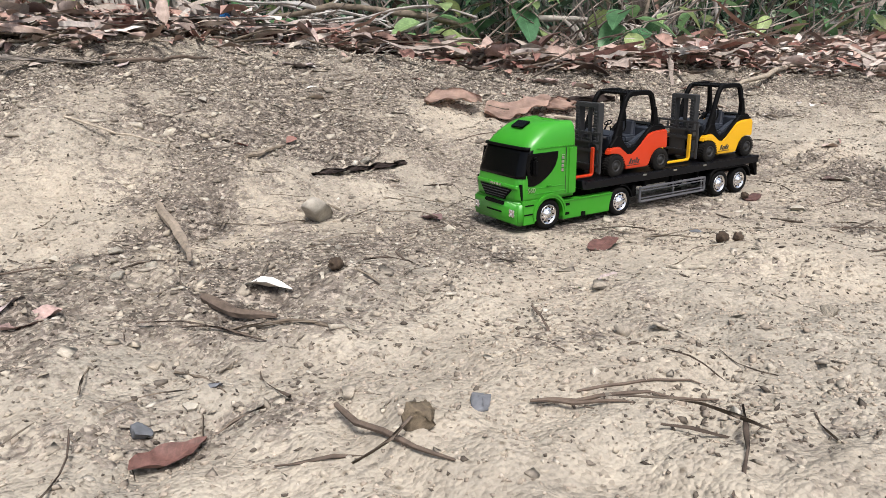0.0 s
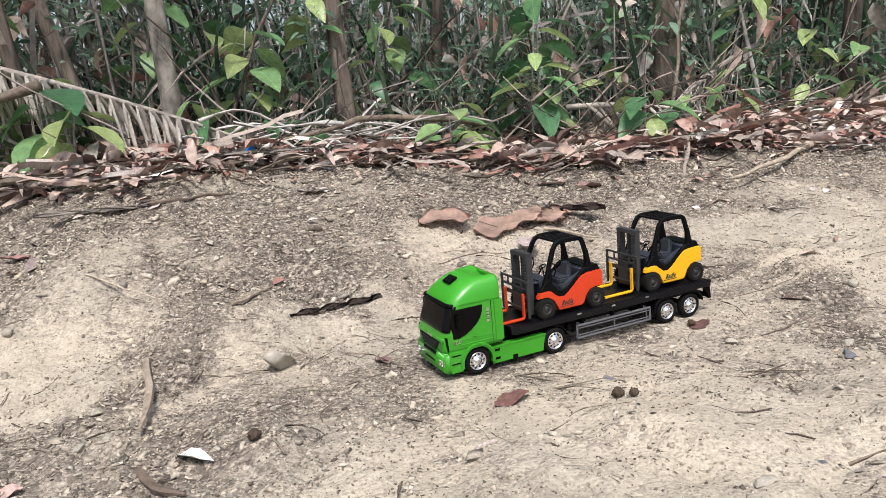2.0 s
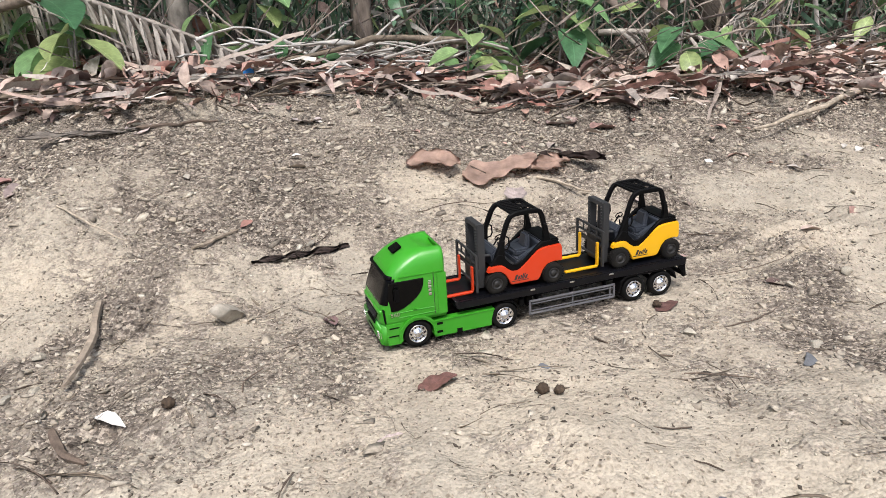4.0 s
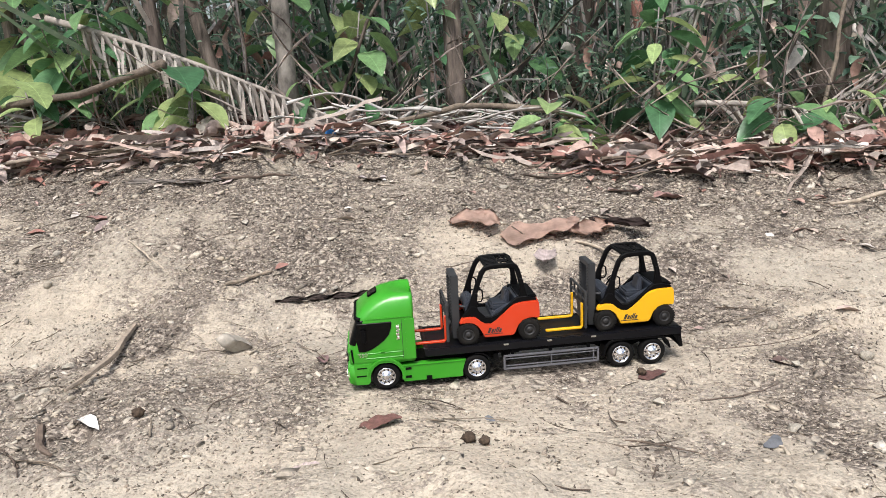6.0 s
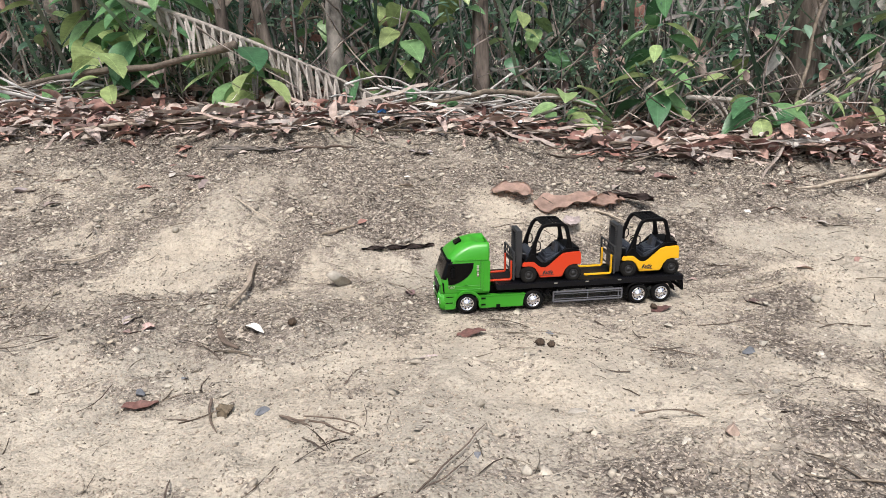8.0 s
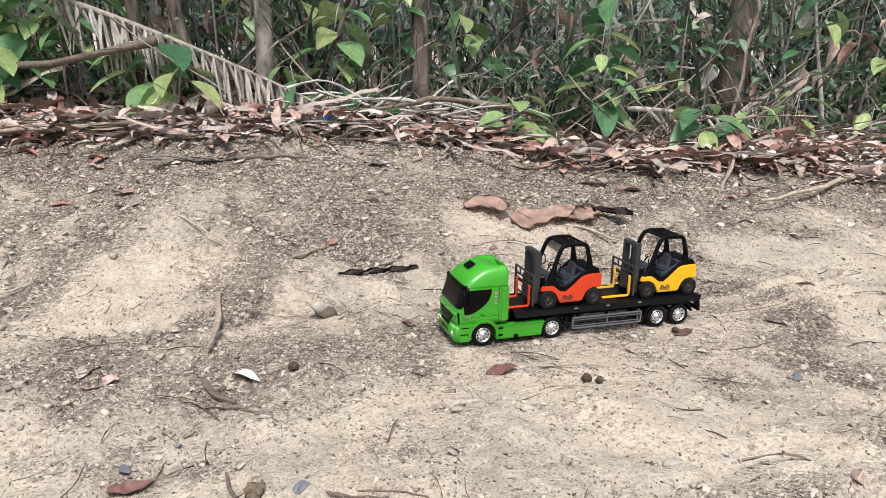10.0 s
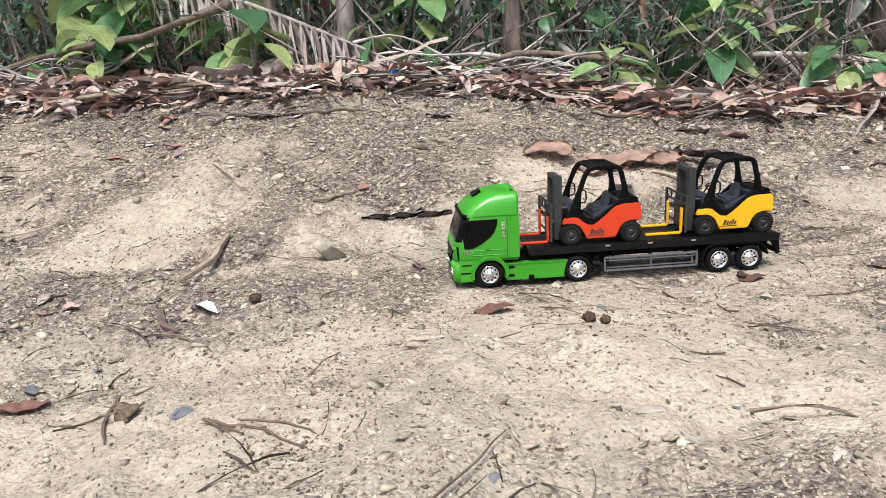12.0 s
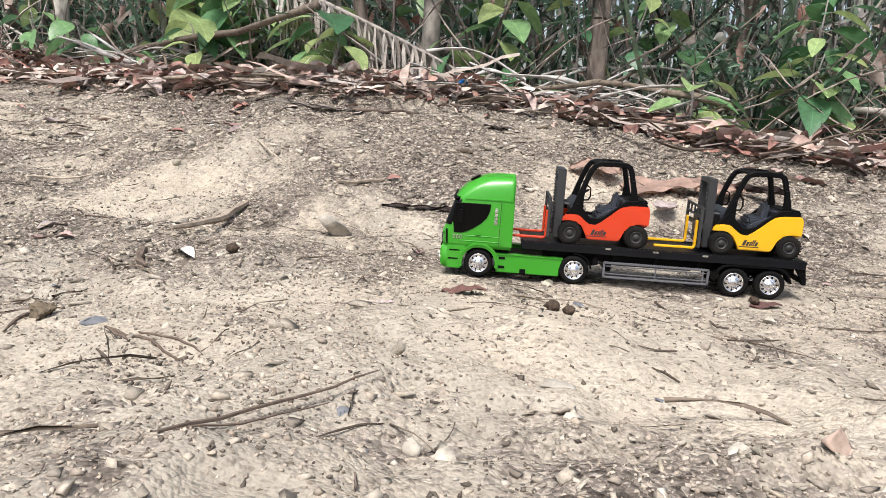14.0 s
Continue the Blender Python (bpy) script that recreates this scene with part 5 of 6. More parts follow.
def build_sapling(x, y, h, leaves, size, label, seed, droop=0.4):
    rnd = random.Random(seed)
    z0 = ground_z(x, y) - 0.01
    s = thing("sapling", label, "plant", Matrix.Translation((x, y, z0)), "broad-leaved saplings along the verge")
    lx, ly = rnd.uniform(-0.12, 0.12) * h, rnd.uniform(-0.25, 0.05) * h
    path = [(lx * q * q, ly * q * q, h * q) for q in (0, 0.25, 0.5, 0.75, 1.0)]
    part("stem", rod_bm(path, [0.0045, 0.004, 0.0035, 0.003, 0.002], 6), M_STEM, s, "", True)
    for i in range(leaves):
        q = 0.35 + 0.65 * (i + 0.5) / leaves
        a = i * 2.4 + rnd.uniform(-0.5, 0.5)
        base = Vector((lx * q * q, ly * q * q, h * q))
        out = Vector((math.cos(a), math.sin(a), 0.25)) * rnd.uniform(0.02, 0.05)
        part("petiole", rod_bm([base, base + out], 0.0014, 5), M_STEM, s)
        lf = new("leaf", BROAD_ME[rnd.randrange(len(BROAD_ME))])
        lf.parent = s
        sc = size * rnd.uniform(0.7, 1.2)
        lf.matrix_basis = Matrix.Translation(base + out) @ Euler((rnd.uniform(-0.5, 0.5), rnd.uniform(-0.15, 0.25) + droop * rnd.random(), a + rnd.uniform(-0.3, 0.3)), "XYZ").to_matrix().to_4x4() @ Matrix.Diagonal((sc, sc, sc, 1))
    return s


for i, (x, d, h, n, size, lab) in enumerate([
        (-0.62, -0.08, 0.30, 12, 0.17, "sapling with long pale green leaves"), (0.02, -0.02, 0.16, 4, 0.10, "small seedling with round green leaves"),
        (0.98, 0.02, 0.34, 7, 0.16, "sapling with large yellow-green leaves"), (0.72, -0.10, 0.18, 6, 0.13, "low plant with broad green leaves"),
        (1.75, -0.02, 0.26, 7, 0.11, "small sapling with oval green leaves"), (2.10, -0.05, 0.22, 6, 0.11, "low sapling with light green leaves"),
        (-1.05, 0.00, 0.52, 22, 0.17, "tall sapling with drooping bright green leaves"), (-1.22, 0.08, 0.62, 20, 0.17, "tall sapling with yellowish leaves"),
        (-0.88, 0.05, 0.50, 16, 0.15, "sapling with dark green hanging leaves"), (-1.75, -0.12, 0.24, 8, 0.14, "low plant with green and reddish leaves"),
        (-2.05, -0.05, 0.28, 7, 0.13, "broad-leaved plant among fallen leaves"), (0.28, 0.12, 0.55, 8, 0.12, "sapling with hanging green leaves"),
        (0.45, 0.15, 0.50, 9, 0.09, "bushy sapling with small leaves"), (1.35, 0.12, 0.55, 9, 0.10, "sapling with fresh green leaves"),
        (-0.30, 0.20, 0.60, 8, 0.13, "sapling in front of a pale trunk"), (2.5, 0.02, 0.3, 8, 0.11, "green sapling by dry litter"),
        (-2.6, 0.0, 0.4, 9, 0.13, "leafy sapling at the verge"), (-0.05, 0.3, 0.8, 10, 0.12, "tall thin sapling with green leaves"),
        (-1.5, 0.15, 0.7, 11, 0.14, "leafy sapling with large light leaves"), (-0.75, 0.22, 0.75, 10, 0.12, "sapling with mixed green leaves"), (0.6, 0.25, 0.8, 10, 0.13, "tall sapling with broad pale leaves"),
        (1.1, 0.2, 0.7, 10, 0.12, "sapling with bright green leaves"), (1.9, 0.2, 0.65, 10, 0.12, "bushy green sapling in the thicket"), (2.3, 0.15, 0.6, 9, 0.12, "sapling with light oval leaves"),
        (-2.2, 0.2, 0.7, 10, 0.13, "tall broad-leaved sapling by a trunk"), (1.5, -0.06, 0.2, 6, 0.12, "low pale green seedling plant"), (0.2, -0.05, 0.14, 5, 0.11, "low seedling among dry litter"),
        (-0.15, -0.06, 0.2, 5, 0.12, "seedling with two-toned green leaves"), (-1.4, -0.06, 0.2, 6, 0.12, "low green plant on the litter"), (2.8, 0.0, 0.3, 8, 0.12, "leafy low sapling on the bank"), (-0.55, -0.16, 0.20, 9, 0.15, "rosette of light green ovate leaves"), (0.62, -0.16, 0.22, 9, 0.15, "spreading plant with light ovate leaves"), (-1.15, -0.14, 0.26, 11, 0.14, "spreading plant with broad pale leaves"), (1.3, -0.12, 0.22, 9, 0.14, "seedling rosette with bright green leaves"), (-0.02, 0.04, 0.42, 12, 0.14, "upright sapling with light green leaves"), (1.0, 0.05, 0.5, 12, 0.13, "upright sapling with hanging leaves")]):
    build_sapling(x, float(hedge_line(np.array([x]))[0]) + d, h, n, size, lab, i + 40)


def build_frond(base, tip, sag, leaflets, length, label, seed, hang=1.0):
    """A dead palm frond: a bowed midrib with dry leaflets hanging off it."""
    rnd = random.Random(seed)
    fr = thing("palm_frond", label, "palm frond", Matrix.Translation(base), "dead palm fronds")
    a, b = Vector((0, 0, 0)), Vector(tip) - Vector(base)
    pts = [a.lerp(b, q) + Vector((0, 0, sag * 4 * q * (1 - q))) for q in [i / 9 for i in range(10)]]
    part("midrib", rod_bm(pts, [0.012 - 0.0009 * i for i in range(10)], 7), M_FROND, fr, "", True)
    side = (b.cross(Vector((0, 0, 1)))).normalized()
    for i in range(leaflets):
        q = 0.12 + 0.86 * i / leaflets
        p = a.lerp(b, q) + Vector((0, 0, sag * 4 * q * (1 - q)))
        s = 1 if i % 2 else -1
        L = length * (0.5 + 0.6 * math.sin(math.pi * min(q + 0.1, 1))) * rnd.uniform(0.6, 1.15)
        d = (side * s * rnd.uniform(0.1, 0.5) + b.normalized() * rnd.uniform(0.05, 0.55) - Vector((0, 0, hang * rnd.uniform(0.7, 1.3)))).normalized()
        w = side.cross(d).normalized() * rnd.uniform(0.0040, 0.0075)
        bm = bmesh.new()
        rows = []
        for j in range(5):
            u = j / 4
            c = p + d * L * u - Vector((0, 0, 0.25 * L * u * u)) + side * 0.02 * math.sin(3 * u + i)
            ww = w * (1 - 0.75 * abs(u - 0.3))
            rows.append((bm.verts.new(c - ww), bm.verts.new(c + d.cross(w).normalized() * 0.003), bm.verts.new(c + ww)))
        for r0, r1 in zip(rows, rows[1:]):
            bm.faces.new((r0[0], r0[1], r1[1], r1[0]))
            bm.faces.new((r0[1], r0[2], r1[2], r1[1]))
        part("leaflet", bm, M_FROND, fr, "", True)
    return fr


def hedge_point(x, d, z):
    y = float(hedge_line(np.array([x]))[0]) + d
    return (x, y, ground_z(x, y) + z)


build_frond(hedge_point(-1.05, -0.12, 0.46), hedge_point(0.05, -0.24, 0.03), 0.03, 170, 0.16, "long dead grey palm frond with hanging leaflets", 5)
build_frond(hedge_point(1.15, 0.10, 0.16), hedge_point(1.62, -0.02, 0.08), 0.02, 24, 0.16, "dry fan-like palm frond on the litter", 6, 0.3)
build_frond(hedge_point(2.1, 0.2, 0.35), hedge_point(1.3, -0.05, 0.02), 0.04, 30, 0.16, "dry grey palm frond in the thicket", 7)
build_frond(hedge_point(-2.9, 0.2, 0.30), hedge_point(-2.0, -0.02, 0.05), 0.04, 26, 0.16, "dead straw-coloured palm frond", 8, 0.5)


def build_stick(path, r, label, material=None, name="stick", category="stick", group="", rough=0.25, sides=8):
    """A knobbly dead stick along a path, standing at its first point."""
    p0 = Vector(path[0])
    bm = rod_bm([Vector(p) - p0 for p in path], r, sides)
    rad = r if isinstance(r, (int, float)) else r[0]
    for v in bm.verts:
        v.co += noise.noise_vector((v.co + p0) * 150) * rad * rough + noise.noise_vector((v.co + p0) * 22) * rad * 0.5
    ob = part(name, bm, material or M_STICK, None, "", sides > 7)
    ob.matrix_world = Matrix.Translation(p0)
    label = label if len(label.split()) > 3 else label + " on dry clay"
    return tagged(ob, label, category, group)


def lying(x, y, L, deg, bend=0.03, lift=0.004, n=9, kink=0.012):
    """A path on the ground from (x, y), L long, in the direction deg, bowed sideways."""
    a = radians(deg)
    out = []
    rk = random.Random(round(1000 * (x + 2 * y + L)))
    level = max(ground_z(x, y), ground_z(x + L * math.cos(a), y + L * math.sin(a)))
    for i in range(n):
        s = i / (n - 1)
        bow = bend
        bend = bow + rk.uniform(-kink, kink) * L
        px = x + L * s * math.cos(a) - bend * math.sin(math.pi * s) * math.sin(a)
        py = y + L * s * math.sin(a) + bend * math.sin(math.pi * s) * math.cos(a)
        bend = bow
        out.append((px, py, max(ground_z(px, py), 0.5 * ground_z(px, py) + 0.5 * level) + lift))
    return out


# leaning and fallen branches at the edge
G = "dead branches along the verge"
build_stick([hedge_point(-1.95 + 1.35 * s, -0.10 - 0.10 * s + 0.02 * math.sin(5 * s), 0.07 + 0.20 * s) for s in [i / 8 for i in range(9)]], [0.016 - 0.0004 * i for i in range(9)], "long bare grey branch leaning in the undergrowth", None, "branch", "branch", G)
build_stick([hedge_point(0.75 - 0.85 * s, -0.12 + 0.03 * math.sin(6 * s), 0.16 - 0.10 * s + 0.03 * math.sin(4 * s)) for s in [i / 8 for i in range(9)]], [0.013 - 0.0008 * i for i in range(9)], "crooked grey branch on fallen leaves", M_TWIG, "branch", "branch", G)
rb = random.Random(21)
for i in range(28):
    x = rb.uniform(-2.9, 2.9)
    d = rb.uniform(0.0, 0.6)
    L, a, up = rb.uniform(0.35, 1.1), rb.choice((-1, 1)), rb.uniform(0.02, 0.7)
    build_stick([hedge_point(x + a * L * s * (1 - 0.45 * up), d + 0.15 * s + rb.uniform(-0.01, 0.01), 0.03 + L * up * s + 0.05 * math.sin(3 * s + i)) for s in [j / 6 for j in range(7)]], [rb.uniform(0.0035, 0.008) * (1 - 0.1 * j) for j in range(7)], rb.choice(("bare grey dead branch in the thicket", "thin bleached branch among stems", "brown broken branch in the undergrowth")), rb.choice((M_TWIG, M_STICK, M_TWIG)), "branch", "branch", G)


# ---------------------------------------------------------------- leaf litter on the verge
def litter_places(k, lo, hi, x0=-3.4, x1=3.4, front=1.0):
    x = RNG.uniform(x0, x1, k)
    ll, hl = litter_line(x), hedge_line(x)
    s = lo + (hi - lo) * RNG.random(k) ** front
    y = ll + (hl - ll) * s
    return x, y


def build_litter():
    k = 14500
    x, y = litter_places(k, -0.22, 1.5, front=0.9)
    drift = 0.30 + 1.1 * value_noise(x + 3, y + 6, 4.0)
    keep = (RNG.random(k) < drift * smooth01(-0.2, 0.25, (y - litter_line(x)) / (hedge_line(x) - litter_line(x)))) | (RNG.random(k) < 0.12)
    x, y = x[keep], y[keep]
    k = len(x)
    pos = np.stack([x, y, height(x, y) + RNG.random(k) ** 1.6 * 0.06 + 0.004], -1)
    scatter("leaf_litter", leaf_shape(4, 0.46, 0.4, 0.35), pos, 0.022 + 0.085 * RNG.random(k) ** 1.7, RNG.uniform(0, 6.28, k), RNG.normal(-0.12, 0.36, k), RNG.normal(0, 0.55, k), M_DEAD, "deep litter of fallen brown and reddish leaves", "leaf litter", jitter=0.014)
    k = 520
    x, y = litter_places(k, -0.1, 1.3)
    pos = np.stack([x, y, height(x, y) + RNG.random(k) ** 2 * 0.055 + 0.005], -1)
    scatter("bark_strips", strip_shape(6, 0.075, 0.10, 0.03), pos, RNG.uniform(0.08, 0.38, k), RNG.normal(0, 0.85, k) + np.where(RNG.random(k) < 0.5, 3.14, 0) - 0.3, RNG.normal(-0.06, 0.18, k), RNG.normal(0, 0.5, k), M_DEAD, "shed strips of brown bark and dry sheath", "leaf litter", jitter=0.006)
    k = 720
    x, y = litter_places(k, -0.12, 1.4)
    pos = np.stack([x, y, height(x, y) + RNG.random(k) ** 2 * 0.06 + 0.006], -1)
    scatter("straw_litter", strip_shape(5, 0.065, 0.12, 0.03), pos, RNG.uniform(0.08, 0.34, k), RNG.normal(-0.15, 0.7, k) + np.where(RNG.random(k) < 0.5, 3.14, 0), RNG.normal(-0.05, 0.14, k), RNG.normal(0, 0.5, k), M_STRAW, "pale dry straw and palm strips", "leaf litter", jitter=0.006)
    k = 520
    x, y = litter_places(k, -0.2, 1.3)
    pos = np.stack([x, y, height(x, y) + RNG.random(k) ** 2 * 0.05 + 0.004], -1)
    scatter("twig_litter", twig_shape(5, 0.010, 0.08, 4), pos, RNG.uniform(0.08, 0.35, k), RNG.uniform(0, 6.28, k), RNG.normal(-0.05, 0.12, k), RNG.uniform(0, 6.28, k), M_TWIG, "tangle of small dead twigs in the litter", "leaf litter", jitter=0.006)
    k = 2600
    x, y = litter_places(k, -0.2, 1.25)
    pos = np.stack([x, y, height(x, y) + RNG.random(k) ** 2 * 0.06 + 0.006], -1)
    scatter("shredded_litter", strip_shape(4, 0.10, 0.12, 0.05), pos, RNG.uniform(0.03, 0.14, k), RNG.uniform(0, 6.28, k), RNG.normal(-0.08, 0.25, k), RNG.normal(0, 0.6, k), M_DEAD, "shreds of dry leaf and bark", "leaf litter", jitter=0.012)
    # bleached brushwood heaped against the stems
    k = 90
    cx = np.where(RNG.random(k) < 0.6, 0.33, -1.35)
    x = cx + RNG.normal(0, 0.16, k)
    y = hedge_line(x) - 0.10 + RNG.normal(0, 0.05, k)
    pos = np.stack([x, y, height(x, y) + 0.02 + 0.10 * RNG.random(k)], -1)
    scatter("brushwood", twig_shape(6, 0.016, 0.10, 5), pos, RNG.uniform(0.15, 0.42, k), RNG.normal(0, 0.45, k) + np.where(RNG.random(k) < 0.5, 3.14, 0), RNG.normal(-0.06, 0.13, k), RNG.uniform(0, 6.28, k), M_BLEACHED, "heaped bleached grey brushwood on the litter", "brushwood", jitter=0.006)


build_litter()

def curled_mesh(seed):
    """A dry leaf, 1 long: uneven outline, curling rim, a raised midrib and a buckled blade."""
    r = np.random.default_rng(seed)
    rows, cols = 14, 8
    width, curl, twist = r.uniform(0.36, 0.6), r.uniform(0.05, 0.32), r.uniform(-0.3, 0.3)
    v = []
    for i in range(rows + 1):
        s = i / rows
        w = width * 0.5 * max(math.sin(math.pi * s ** 0.8), 0.0) ** 0.7 + 0.004
        for j in range(cols + 1):
            u = 2 * j / cols - 1
            rag = 1 + 0.10 * math.sin(11 * s + seed) + 0.06 * math.sin(31 * s + 2 * seed + (3 if u > 0 else 0))
            yy = u * w * rag
            z = curl * abs(u) ** 2.5 * w * 1.6 + 0.05 * math.sin(5 * s + seed) + 0.02 * math.sin(16 * s + 3 * u + seed) + twist * yy * (s - 0.5) - 0.012 * math.exp(-(u * 5) ** 2)
            v.append((s, yy, z + r.normal(0, 0.004)))
    f = [(i * (cols + 1) + j, (i + 1) * (cols + 1) + j, (i + 1) * (cols + 1) + j + 1, i * (cols + 1) + j + 1) for i in range(rows) for j in range(cols)]
    v = np.array(v)
    v[:, 2] -= np.percentile(v[:, 2], 8)
    return mesh_from("fallen_leaf", v, np.array(f), M_DEADBIG, True)


CURL_ME = [curled_mesh(90 + i) for i in range(8)]
RED_ME = [me.copy() for me in CURL_ME[:3]]
for me in RED_ME:
    me.materials[0] = M_REDLEAF


def place_leaf(x, y, size, deg, i, label, tilt=(0, 0), lift=0.001):
    ob = new("fallen_leaf", RED_ME[i % 3] if "red" in label.split("-")[0].split()[:2] or "reddish" in label else CURL_ME[i % 8])
    ob.matrix_world = Matrix.Translation((x, y, ground_z(x, y) + lift)) @ pose(0, 0, 0, tilt[0], tilt[1], deg) @ Matrix.Diagonal((size, size, size, 1))
    return tagged(ob, label if len(label.split()) > 3 else label + " on dry clay", "leaf", "fallen leaves")


rl = random.Random(33)
KINDS = ("curled reddish brown fallen leaf", "dry brown fallen leaf on the verge", "pale tan fallen leaf", "folded dead leaf on the litter")
for i in range(170):
    x = rl.uniform(-2.6, 2.5)
    ll, hl = float(litter_line(np.array([x]))[0]), float(hedge_line(np.array([x]))[0])
    y = ll + (hl - ll) * rl.uniform(-0.05, 0.9)
    place_leaf(x, y, 0.045 + 0.085 * rl.random() ** 2, rl.uniform(0, 360), i, KINDS[i % 4], (rl.gauss(0, 20), rl.gauss(-4, 14)), rl.uniform(0.008, 0.045))


# ---------------------------------------------------------------- loose things on the track
def build_grit():
    s20 = chip()
    k = 132000
    x, y = RNG.uniform(-1.6, 2.0, k), RNG.uniform(-0.92, 1.9, k)
    clear = (np.abs(x - 0.21) > 0.29) | (np.abs(y) > 0.062)
    keep = clear & (RNG.random(k) < 0.085 + 0.85 * np.clip(soil_value(x, y) - 0.06 + 0.5 * (value_noise(x, y, 14.0) - 0.5), 0, 0.9)) & (y < litter_line(x) + 0.2)
    x, y = x[keep], y[keep]
    k = len(x)
    size = 1.0 + 0.25 * smooth01(0.2, 0.7, y)
    size = size * (0.0009 + 0.0030 * RNG.random(k) ** 2.2 + 0.0065 * RNG.random(k) ** 14)
    squash = np.stack([RNG.uniform(0.8, 1.6, k), RNG.uniform(0.5, 1.1, k), RNG.uniform(0.25, 0.6, k)], -1)
    pos = np.stack([x, y, height(x, y) + size * 0.05], -1)
    scatter("gravel", s20, pos, size, RNG.uniform(0, 6.28, k), RNG.normal(0, 0.3, k), RNG.normal(0, 0.3, k), M_PEBBLE, "loose pale gravel and grit on the track", "gravel", jitter=0.34, squash=squash, smooth=False)
    k = 125000
    x, y = RNG.uniform(-1.5, 1.9, k), -0.92 + 2.1 * RNG.random(k) ** 1.5
    clear = (np.abs(x - 0.21) > 0.29) | (np.abs(y) > 0.062)
    keep = clear & (y < litter_line(x)) & (RNG.random(k) < 1.4 * np.clip(value_noise(x + 3, y + 1, 6.0) + 0.5 * value_noise(x, y, 19.0) - 0.5, 0.06, 1))
    x, y = x[keep], y[keep]
    k = len(x)
    size = 0.0010 + 0.0013 * RNG.random(k) + 0.0035 * RNG.random(k) ** 16
    squash = np.stack([RNG.uniform(0.8, 1.4, k), RNG.uniform(0.7, 1.1, k), RNG.uniform(0.45, 0.8, k)], -1)
    pos = np.stack([x, y, height(x, y) + size * 0.1], -1)
    scatter("soil_crumbs", grain_shape(), pos, size, RNG.uniform(0, 6.28, k), RNG.normal(0, 0.4, k), RNG.normal(0, 0.4, k), M_CRUMB, "small dry clay crumbs on the crust", "soil", jitter=0.22, squash=squash, smooth=False)
    k = 60000
    x, y = RNG.uniform(-1.5, 1.9, k), -0.92 + 2.3 * RNG.random(k) ** 1.4
    clear = (np.abs(x - 0.21) > 0.29) | (np.abs(y) > 0.062)
    keep = clear & (y < litter_line(x)) & (RNG.random(k) < 0.10 + 1.3 * np.clip(value_noise(x + 8, y + 4, 7.0) + 0.6 * value_noise(x, y + 2, 23.0) - 0.65, 0, 1) + 0.3 * soil_value(x, y))
    x, y = x[keep], y[keep]
    k = len(x)
    size = 0.0009 + 0.0010 * RNG.random(k) + 0.0020 * RNG.random(k) ** 10
    squash = np.stack([RNG.uniform(0.8, 2.2, k), RNG.uniform(0.7, 1.1, k), RNG.uniform(0.5, 0.9, k)], -1)
    pos = np.stack([x, y, height(x, y) + size * 0.2], -1)
    scatter("humus_grains", grain_shape(), pos, size, RNG.uniform(0, 6.28, k), RNG.normal(0, 0.4, k), RNG.normal(0, 0.4, k), M_HUMUS, "dark crumbs of humus strewn over the clay", "soil", jitter=0.22, squash=squash, smooth=False)
    k = 7000
    x, y = RNG.uniform(-1.8, 2.2, k), RNG.uniform(-0.95, 1.8, k)
    clear = (np.abs(x - 0.21) > 0.31) | (np.abs(y) > 0.075)
    keep = clear & (y < litter_line(x) + 0.1) & (RNG.random(k) < 0.35 + 0.7 * soil_value(x, y))
    x, y = x[keep], y[keep]
    k = len(x)
    pos = np.stack([x, y, height(x, y) + 0.0025], -1)
    scatter("twiglets", twig_shape(5, 0.0085, 0.07, 4), pos, 0.010 + 0.11 * RNG.random(k) ** 3, RNG.uniform(0, 6.28, k), RNG.normal(0, 0.03, k), RNG.uniform(0, 6.28, k), M_TWIG, "scattered thin dark twiglets on the track", "twigs", jitter=0.008)
    k = 1700
    x, y = RNG.uniform(-1.8, 2.2, k), RNG.uniform(-0.1, 1.8, k)
    clear = (np.abs(x - 0.21) > 0.32) | (np.abs(y) > 0.08)
    keep = clear & (RNG.random(k) < 0.05 + 0.6 * smooth01(-0.6, 0.05, y - litter_line(x)))
    x, y = x[keep], y[keep]
    k = len(x)
    pos = np.stack([x, y, height(x, y) + 0.003], -1)
    scatter("leaf_scraps", leaf_shape(4, 0.45, 0.3, 0.1), pos, RNG.uniform(0.012, 0.055, k), RNG.uniform(0, 6.28, k), RNG.normal(0, 0.12, k), RNG.normal(0, 0.25, k), M_DEAD, "scraps of dry leaf on the gravel", "leaf litter", jitter=0.02)


build_grit()

ROCK_BASE = ico(3)


def build_stone(x, y, size, flat, material, label, seed, name="stone", category="stone", sink=0.25, facet=0.16):
    v, f = ROCK_BASE
    r = np.random.default_rng(seed)
    v = v.copy()
    for _ in range(9):  # chip flat facets off
        d = r.normal(0, 1, 3)
        d /= np.linalg.norm(d)
        cut = r.uniform(0.28, 0.6)
        over = np.maximum(v @ d - cut, 0)
        v -= over[:, None] * d
    v += r.normal(0, facet * 0.06, v.shape)
    v *= np.array([1.0, r.uniform(0.6, 0.85), flat])
    v = v @ rotations(np.array([r.uniform(0, 6.28)]), np.array([0.1]), np.array([0.1]))[0].T
    v[:, 2] -= v[:, 2].min() * (1 - sink)
    ob = new(name, mesh_from(name, v * size, f, material))
    ob.matrix_world = Matrix.Translation((x, y, ground_z(x, y) - 0.002))
    label = label if len(label.split()) > 3 else label + " on dry clay"
    return tagged(ob, label, category, "loose stones on the track" if category == "stone" else "")


